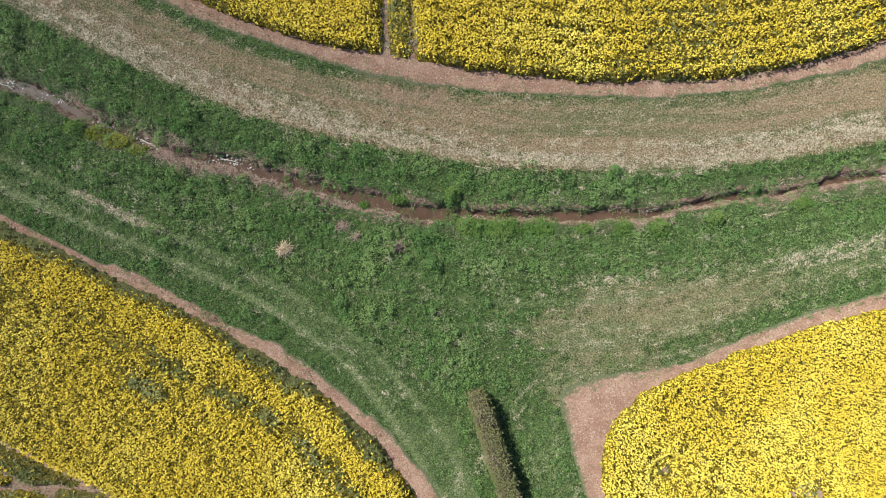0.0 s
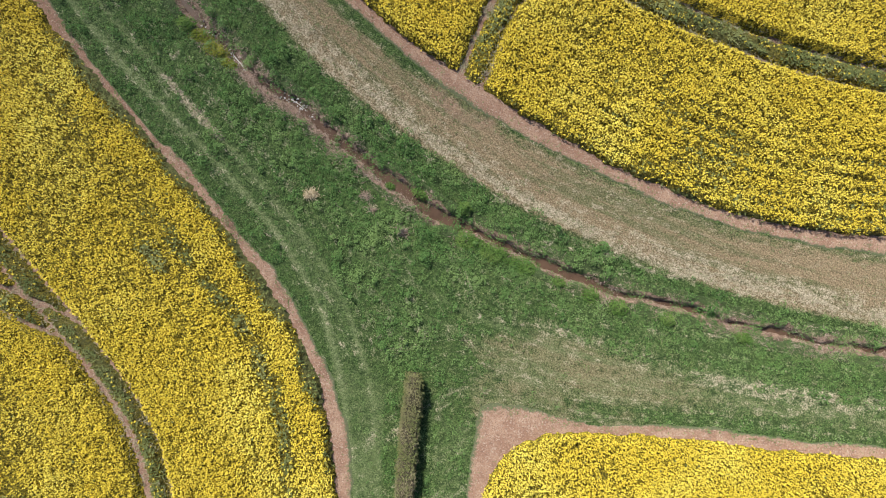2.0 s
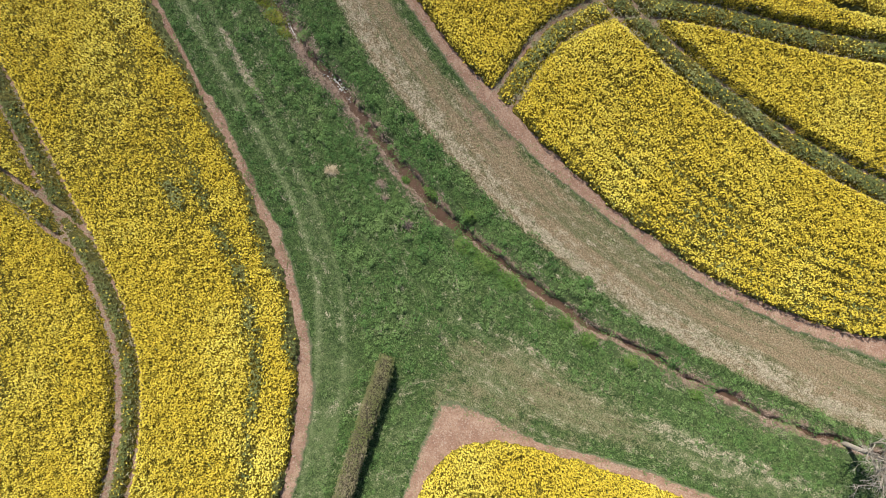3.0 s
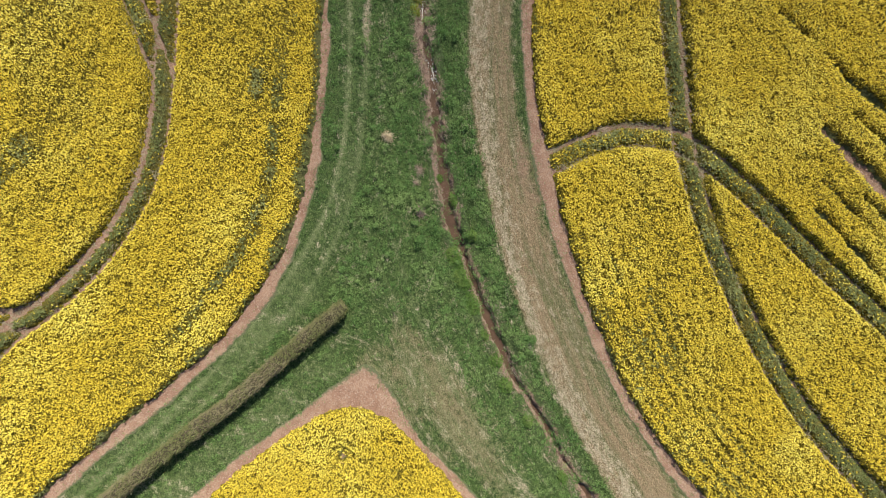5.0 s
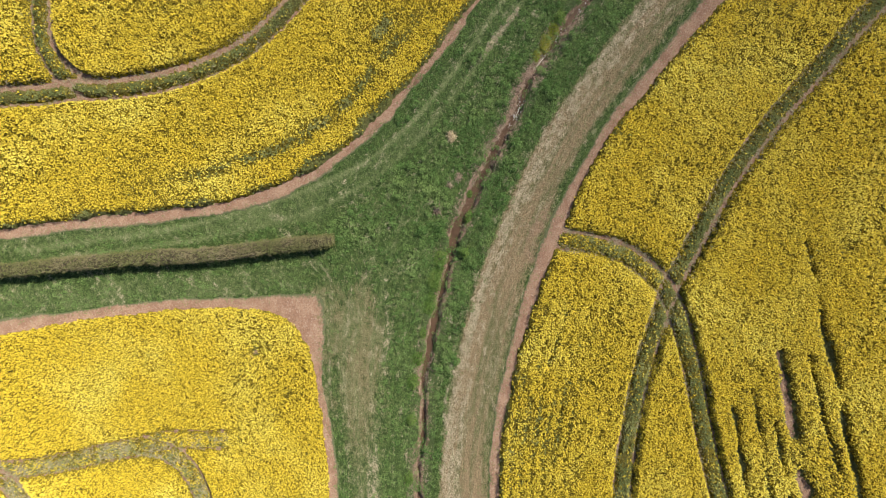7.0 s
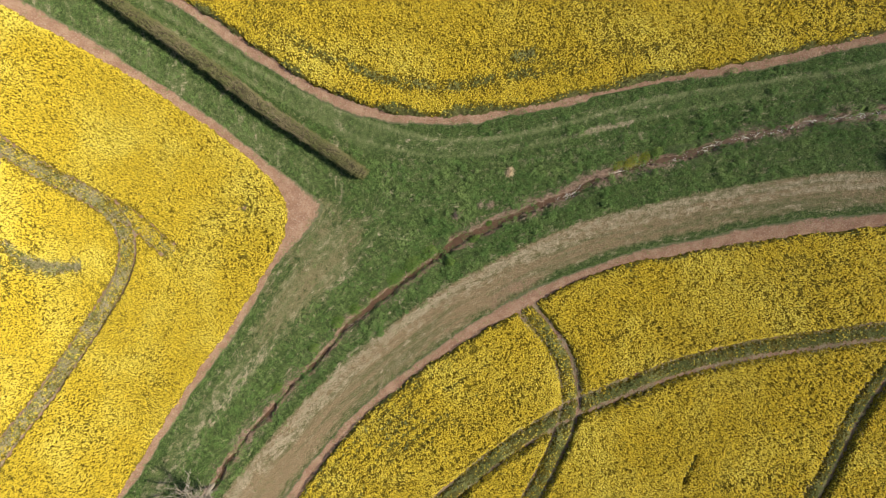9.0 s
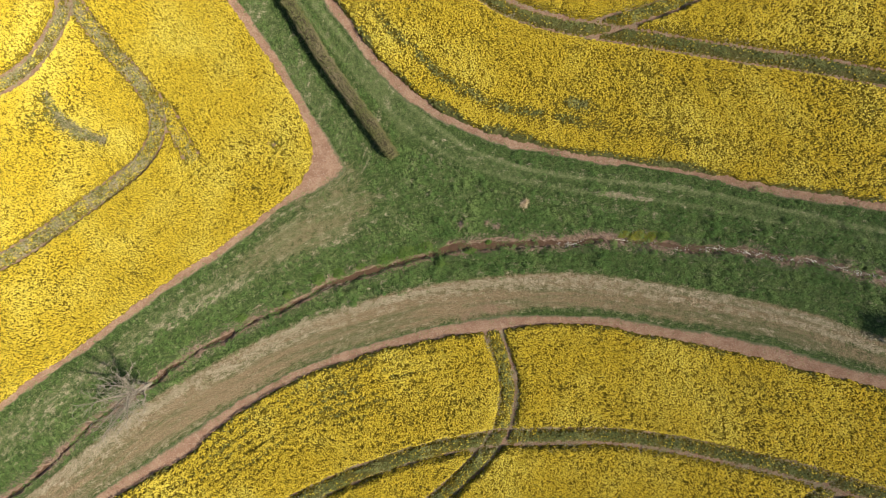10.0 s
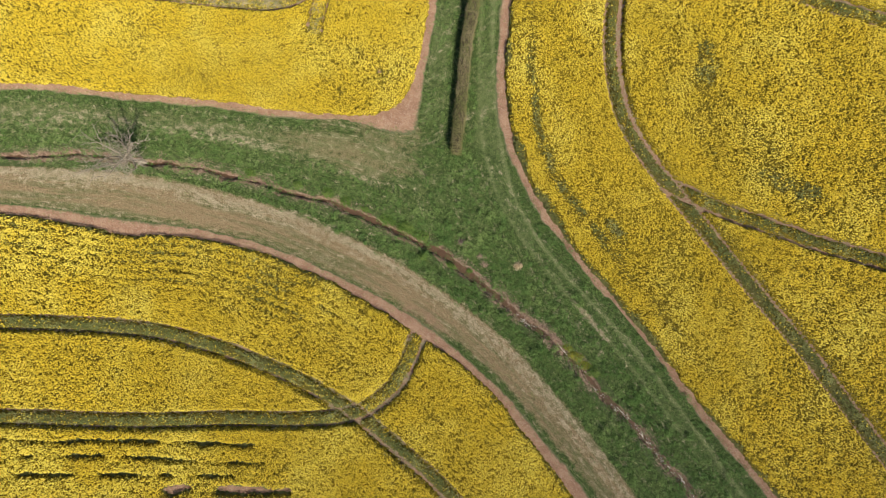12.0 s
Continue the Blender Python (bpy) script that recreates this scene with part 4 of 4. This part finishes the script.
hang = smooth(np.abs(d_stream), 0.95, 0.25) * smooth(fbm(RX, RY, 1.3, 89, 3), 0.52, 0.66) * (0.25 + 0.75 * smooth(RX, 16, 34))
tufts("overhanging_grass", hang * 60, 0.26, 0.018, 5, 0.9, M["lush"], 307, "long green grass hanging over the narrow stream", "grass", 0.02, -0.78)
strip = smooth(np.maximum.reduce([o_north, o_sw, o_se]), -0.1, 0.3) * (1 - smooth(np.maximum.reduce([d_north, d_sw, d_se]), -0.4, 0.0))
tufts("soil_weeds", strip * (0.25 * smooth(fbm(RX, RY, 1.5, 76), 0.42, 0.72) + 1.0 * smooth(np.maximum.reduce([o_north, o_sw, o_se]), 0.75, 0.15)) * 22, 0.12, 0.02, 5, 0.9, M["verge"], 306, "sparse green weeds on the bare soil strips", "weeds", -0.02)


# ---- woody things ----
class Wood:
    """Collects tapered tubes into one mesh."""

    def __init__(self):
        self.v, self.f = [], []

    def tube(self, pts, radii, sides):
        first = len(self.v)
        for i, (p, r) in enumerate(zip(pts, radii)):
            way = (pts[min(i + 1, len(pts) - 1)] - pts[max(i - 1, 0)]).normalized()
            a = way.orthogonal().normalized()
            b = way.cross(a)
            for s_ in range(sides):
                w = 6.2832 * s_ / sides
                self.v.append(p + r * (math.cos(w) * a + math.sin(w) * b))
        for i in range(len(pts) - 1):
            for s_ in range(sides):
                q0, q1 = first + i * sides + s_, first + i * sides + (s_ + 1) % sides
                self.f.append((q0, q1, q1 + sides, q0 + sides))

    def mesh(self, name, mat):
        return mesh_of(name, np.array([tuple(p) for p in self.v]), np.array(self.f), [mat])


def branch(wood, start, way, length, r0, r1, rnd, bend=0.3, sides=5, steps=4, lift=0.05):
    pts, p, w = [start.copy()], start.copy(), way.normalized()
    for _ in range(steps):
        w = (w + Vector((rnd.uniform(-bend, bend), rnd.uniform(-bend, bend), rnd.uniform(-bend, bend) * 0.7 + lift))).normalized()
        p = p + w * (length / steps)
        pts.append(p.copy())
    wood.tube(pts, [r0 + (r1 - r0) * i / steps for i in range(steps + 1)], sides)
    return pts, w


def off(way, angle, rnd):
    """A direction turned away from another by an angle."""
    a = way.orthogonal().normalized()
    b = way.cross(a)
    w = rnd.uniform(0, 6.2832)
    return (way * math.cos(angle) + (a * math.cos(w) + b * math.sin(w)) * math.sin(angle)).normalized()


def bare_tree(x, y, seed):
    rnd = random.Random(seed)
    z = float(at(ground_z, np.array([x]), np.array([y]))[0]) - 0.15
    root = tagged(new("bare_tree"), "small leafless tree with pale grey twigs beside the stream", "tree")
    root.location = (x, y, z)
    w = Wood()
    pts, way = branch(w, Vector((0, 0, 0)), Vector((0.05, 0.02, 1)), 4.6, 0.23, 0.16, rnd, 0.08, 8, 6)
    w.tube([Vector((0, 0, -0.1)), Vector((0, 0, 0.25))], [0.24, 0.15], 8)
    part("trunk", shade_smooth(w.mesh("trunk", M["bark"])), root, "pale grey bark trunk")
    for i in range(8):
        limb, twigs = Wood(), Wood()
        t0 = pts[4 + i % 3]
        w0 = Vector((math.cos(i * 0.785 + 0.3), math.sin(i * 0.785 + 0.3), rnd.uniform(0.55, 1.4) + (1.5 if i == 2 else 0))).normalized()
        lp, lw = branch(limb, t0, w0, rnd.uniform(3.1, 4.6), 0.14, 0.03, rnd, 0.2, 6, 7)
        for j in range(9):
            b0 = lp[1 + j % (len(lp) - 1)]
            bp, bw = branch(limb, b0, off(lw, rnd.uniform(0.4, 1.0), rnd), rnd.uniform(1.2, 2.2), 0.042, 0.014, rnd, 0.3, 4, 4)
            for k_ in range(6):
                c0 = bp[1 + k_ % (len(bp) - 1)]
                cp, cw = branch(twigs, c0, off(bw, rnd.uniform(0.3, 1.0), rnd), rnd.uniform(0.6, 1.1), 0.017, 0.008, rnd, 0.3, 3, 3)
                for _ in range(3):
                    branch(twigs, cp[rnd.randint(1, 3)], off(cw, rnd.uniform(0.3, 0.9), rnd), rnd.uniform(0.3, 0.65), 0.008, 0.004, rnd, 0.3, 3, 2)
        lo = part("limb", shade_smooth(limb.mesh("limb", M["bark"])), root)
        part("twig_spray", twigs.mesh("twig_spray", M["twig"]), lo, "fine pale twigs", "stuff")
    return root


bare_tree(46.6, 6.4, 5)


def leafy_tree(x, y, tall, seed):
    rnd, rg = random.Random(seed), np.random.RandomState(seed)
    root = tagged(new("leafy_tree"), "broad leafy tree that shades the stream bank", "tree")
    root.location = (x, y, float(at(ground_z, np.array([x]), np.array([y]))[0]) - 0.1)
    w = Wood()
    pts, way = branch(w, Vector((0, 0, 0)), Vector((0, 0, 1)), tall * 0.4, 0.28, 0.2, rnd, 0.1, 8, 5)
    part("trunk", shade_smooth(w.mesh("trunk", M["bark"])), root)
    tips = []
    for i in range(8):
        limb = Wood()
        w0 = Vector((math.cos(i * 0.79), math.sin(i * 0.79), rnd.uniform(0.5, 1.8))).normalized()
        lp, lw = branch(limb, pts[2 + i % 4], w0, tall * rnd.uniform(0.3, 0.5), 0.13, 0.04, rnd, 0.2, 6, 5)
        tips += lp[2:]
        for j in range(5):
            bp, _ = branch(limb, lp[1 + j], off(lw, rnd.uniform(0.4, 1.0), rnd), rnd.uniform(1.2, 2.2), 0.05, 0.02, rnd, 0.3, 4, 3)
            tips += bp[1:]
        part("limb", shade_smooth(limb.mesh("limb", M["bark"])), root)
    C = np.array([tuple(p) for p in tips])
    P = np.repeat(C, 300, 0) + rg.randn(len(C) * 300, 3) * 0.62
    V, F = blades(P, np.full(len(P), 0.26), 0.11, rg, 1, 0.9)
    part("crown", mesh_of("crown", V, F, [M["tree_leaf"]]), root, "dark green leaves")


leafy_tree(-45.3, 32.9, 13.5, 9)


def hedge():
    """A clipped hedge along the farm track."""
    rg = np.random.RandomState(44)
    line = HEDGE
    tg_ = np.gradient(line, axis=0)
    tg_ /= np.hypot(tg_[:, 0], tg_[:, 1])[:, None]
    nr_ = np.stack([-tg_[:, 1], tg_[:, 0]], 1)
    prof = np.array([(-0.52, 0.0), (-0.62, 0.35), (-0.64, 0.8), (-0.60, 1.2), (-0.46, 1.45), (-0.15, 1.52), (0.15, 1.52), (0.46, 1.45), (0.60, 1.2), (0.64, 0.8), (0.62, 0.35), (0.52, 0.0)])
    n_, m_ = len(line), len(prof)
    taper = np.ones(n_)
    taper[:4] = (0.55, 0.82, 0.94, 1.0)
    X = line[:, None, 0] + nr_[:, None, 0] * prof[None, :, 0] * 0.9 * taper[:, None]
    Y = line[:, None, 1] + nr_[:, None, 1] * prof[None, :, 0] * 0.9 * taper[:, None]
    Z = np.broadcast_to(prof[None, :, 1], X.shape) * (0.6 + 0.4 * taper[:, None]) * (0.9 + 0.2 * fbm(line[:, 0], line[:, 1], 1.5, 47))[:, None]
    wob_ = (fbm(X.ravel() + Z.ravel(), Y.ravel() - Z.ravel(), 0.7, 45, 3).reshape(X.shape) - 0.5) * 0.34
    X, Y = X + nr_[:, None, 0] * np.sign(prof[None, :, 0]) * wob_, Y + nr_[:, None, 1] * np.sign(prof[None, :, 0]) * wob_
    Z = Z * (1.12 + 0.5 * wob_)
    gz_ = at(ground_z, line[:, 0], line[:, 1])[:, None]
    V = np.stack([X, Y, Z + gz_ - 0.05], 2).reshape(-1, 3)
    ii_ = np.arange(n_ * m_).reshape(n_, m_)
    q = np.stack([ii_[:-1, :-1].ravel(), ii_[:-1, 1:].ravel(), ii_[1:, 1:].ravel(), ii_[1:, :-1].ravel()], 1)
    mid_ = m_ // 2
    caps = [(ii_[e, j], ii_[e, j + 1], ii_[e, m_ - 2 - j], ii_[e, m_ - 1 - j]) for e in (0, n_ - 1) for j in range(mid_ - 1)]
    q = np.concatenate([q, np.array(caps)])
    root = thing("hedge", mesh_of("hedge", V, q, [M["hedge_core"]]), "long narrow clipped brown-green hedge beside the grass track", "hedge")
    # leaves and twigs on the outside
    cnt = 30000
    i = rg.randint(0, n_ - 1, cnt)
    j = rg.randint(1, m_ - 1, cnt)
    P = V.reshape(n_, m_, 3)[i, j] + rg.randn(cnt, 3) * (0.10, 0.10, 0.06)
    tuft = rg.rand(cnt)
    leafy_part = tuft < 0.55 + 0.30 * (lattice(P[:, 0], P[:, 1], 3.0, 49) > 0.5) + 0.3 * (i < 12)
    V1, F1 = blades(P[leafy_part], np.full(leafy_part.sum(), 0.13), 0.04, rg, 2, 0.8)
    part("leaves", mesh_of("leaves", V1, F1, [M["hedge_leaf"]]), root, "small olive-green leaves", "stuff")
    V2, F2 = blades(P[~leafy_part], np.full((~leafy_part).sum(), 0.22), 0.014, rg, 2, 0.7)
    part("twig_cover", mesh_of("twig_cover", V2, F2, [M["hedge_twig"]]), root, "clipped brown twigs", "stuff")


hedge()


# ---- heaps of cut stems, nettle clumps and stones ----
def heap(x, y, r, count, mat, seed, label):
    rnd = random.Random(seed)
    w = Wood()
    for _ in range(count):
        a, d = rnd.uniform(0, 6.28), min(r * 1.3, r * 0.42 * abs(rnd.gauss(0, 1)) + (0.35 * r if rnd.random() < 0.12 else 0))
        p = Vector((math.cos(a) * d * 1.25, math.sin(a) * d * 0.8, 0.03 + 0.25 * max(0.0, 1 - d / r) * rnd.random()))
        way = Vector((rnd.uniform(-1, 1), rnd.uniform(-1, 1), rnd.uniform(-0.15, 0.3)))
        branch(w, p, way, rnd.uniform(0.16, 0.45), 0.018, 0.008, rnd, 0.25, 3, 2, 0.0)
    ob = thing("brush_pile", w.mesh("brush_pile", mat), label, "brush pile", "stuff")
    ob.location = (x, y, float(at(ground_z, np.array([x]), np.array([y]))[0]))


heap(0.0, 0.0, 0.48, 220, M["heap_pale"], 1, "small heap of pale cream cut stems on the grass")
heap(-0.35, -0.30, 0.30, 60, M["heap_pale"], 2, "handful of pale cream stems beside a heap")
heap(7.2, 0.0, 0.6, 240, M["straw"], 3, "small heap of pinkish dead stems on the grass")
heap(3.7, 1.3, 0.6, 110, M["straw"], 4, "loose scatter of dead brown stems on the bank")
heap(4.5, 0.6, 0.45, 70, M["straw"], 5, "loose scatter of dead brown stems on the bank")


def nettle_clump(x, y, r, flat, tall, mat, label, seed):
    rnd, rg = random.Random(seed), np.random.RandomState(seed)
    z = float(at(ground_top, np.array([x]), np.array([y]))[0]) - 0.03
    w = Wood()
    for _ in range(int(26 * r)):
        a, d = rnd.uniform(0, 6.28), r * math.sqrt(rnd.random()) * 0.85
        branch(w, Vector((math.cos(a) * d, math.sin(a) * d * flat, 0)), Vector((math.cos(a) * 0.3, math.sin(a) * 0.3, 1)), tall * rnd.uniform(0.5, 0.9) * (1.05 - (d / r) ** 2), 0.012, 0.006, rnd, 0.15, 3, 3)
    root = thing("nettle_clump", None, label, "nettles", "", "nettle clumps along the stream")
    root.location = (x, y, z)
    n_ = int(620 * r * r * (0.4 + flat) + 120)
    a, rho = rg.rand(n_) * 6.2832, np.sqrt(rg.rand(n_)) * (1 + 0.25 * rg.randn(n_).clip(-1, 1))
    lump = 0.65 + 0.7 * lattice(np.cos(a) * rho * r + 9 + seed, np.sin(a) * rho * r * flat + 9, 0.34, seed)
    P = np.stack([np.cos(a) * rho * r, np.sin(a) * rho * r * flat, 0.04 + tall * np.clip(1 - rho ** 2, 0, 1) * lump * (0.7 + 0.3 * rg.rand(n_))], 1)
    V, F = flecks(P, 0.05 * (0.6 + 0.8 * rg.rand(n_)), rg)
    part("stems", w.mesh("stems", M["nettle"]), root, "", "stuff")
    part("leaves", mesh_of("leaves", V, F, [mat]), root, "", "stuff")


GREEN_NETTLE, YELLOW_WEED = "bright green nettle clump on the edge of the stream", "yellowish green weeds spreading on the edge of the stream"
for i, (x, y, r, flat, tall, mat, label) in enumerate(
        [(x, y, r, f, h, M["nettle"], GREEN_NETTLE) for x, y, r, f, h in (
            (24.5, 0.95, 0.85, 0.8, 0.6), (22.1, 1.0, 0.8, 0.8, 0.45), (28.3, 1.55, 0.65, 0.8, 0.7), (34.2, 2.5, 0.8, 0.6, 0.4), (19.6, 1.0, 0.6, 0.7, 0.35),
            (16.6, 1.0, 1.3, 0.55, 0.4), (14.2, 1.1, 1.4, 0.55, 0.45), (12.0, 1.15, 1.2, 0.6, 0.45), (7.4, 3.2, 0.8, 0.5, 0.35), (5.0, 2.7, 0.5, 0.8, 0.4), (10.9, 3.4, 0.55, 1.0, 0.8))]
        + [(x, y, r, f, h, M["yellow_weed"], YELLOW_WEED) for x, y, r, f, h in ((-12.3, 7.6, 0.9, 0.6, 0.3), (-10.9, 7.1, 1.0, 0.6, 0.35), (-9.6, 6.5, 0.7, 0.6, 0.3))]
        + [(-13.6, 8.0, 0.8, 0.7, 0.45, M["nettle"], GREEN_NETTLE)]):
    nettle_clump(x, y, r, flat, tall, mat, label, 400 + i)


def stone_mesh(seed):
    rnd = random.Random(seed)
    bm = bmesh.new()
    bmesh.ops.create_icosphere(bm, subdivisions=2, radius=0.5)
    for v in bm.verts:
        v.co *= 1 + 0.35 * (noise.noise(v.co * 2.3 + Vector((seed * 3.1, 0, 0))))
        v.co.z *= 0.55
    me = bpy.data.meshes.new("stream_stone")
    bm.to_mesh(me)
    bm.free()
    me.materials.append(M["stone"])
    return me


stone_kinds = [stone_mesh(i) for i in range(5)]
rnd = random.Random(77)
for x0, x1, count in ((-13.0, -11.0, 16), (-10.4, -8.4, 40), (-5.2, -3.2, 36), (-2.9, -1.8, 8), (-40.0, -19.0, 165), (-18.5, -14.8, 20)):
    for _ in range(count):
        x = rnd.uniform(x0, x1)
        i = int(np.argmin(np.abs(sl[:, 0] - x)))
        p = sl[i] + tg[i] * rnd.uniform(-0.4, 0.4) + nr[i] * (wob[i] + rnd.gauss(0, 0.2))
        ob = new("stream_stone", rnd.choice(stone_kinds))
        s_ = rnd.uniform(0.04, 0.12)
        z = max(WATER, float(at(ground_top, np.array([p[0]]), np.array([p[1]]))[0]))
        ob.matrix_world = pose(p[0], p[1], z + 0.05 * s_, rnd.uniform(-10, 10), rnd.uniform(-10, 10), rnd.uniform(0, 360)) @ Matrix.Diagonal((s_ * rnd.uniform(0.9, 2.2), s_, s_ * 0.8, 1))
        tagged(ob, "pale grey stone lying in the shallow stream", "stone", "stones in the stream")


def dead_branch(x, y, heading, length, seed):
    """A pale bleached branch that lies in the stream bed."""
    rnd_ = random.Random(seed)
    w = Wood()
    pts, way = branch(w, Vector((0, 0, 0.04)), Vector((math.cos(heading), math.sin(heading), 0.0)), length, 0.045, 0.02, rnd_, 0.22, 5, 6, 0.0)
    for _ in range(5):
        i_ = rnd_.randint(1, 5)
        branch(w, pts[i_], Vector((way.x + rnd_.uniform(-1, 1), way.y + rnd_.uniform(-1, 1), rnd_.uniform(-0.1, 0.3))), length * rnd_.uniform(0.2, 0.45), 0.03, 0.012, rnd_, 0.3, 4, 3, 0.0)
    for v in w.v:
        v.z = max(v.z, -0.02)
    ob = thing("dead_branch", shade_smooth(w.mesh("dead_branch", M["bleached"])), "pale bleached dead branch lying in the stream bed", "branch", "", "dead branches in the stream")
    ob.location = (x, y, max(WATER, float(at(ground_top, np.array([x]), np.array([y]))[0])) + 0.03)


rnd = random.Random(88)
for n_, x0 in enumerate([-9.5, -4.3, -15.2] + [-18.2, -19.3, -20.1, -22.4, -23.5, -24.1, -25.9, -27.2, -28.8, -30.7, -31.9, -33.4, -35.0]):
    i = int(np.argmin(np.abs(sl[:, 0] - x0)))
    p = sl[i] + nr[i] * (wob[i] + rnd.uniform(-0.25, 0.25))
    dead_branch(float(p[0]), float(p[1]), math.atan2(tg[i][1], tg[i][0]) + rnd.uniform(-0.6, 0.6), rnd.uniform(0.6, 1.7), 500 + n_)
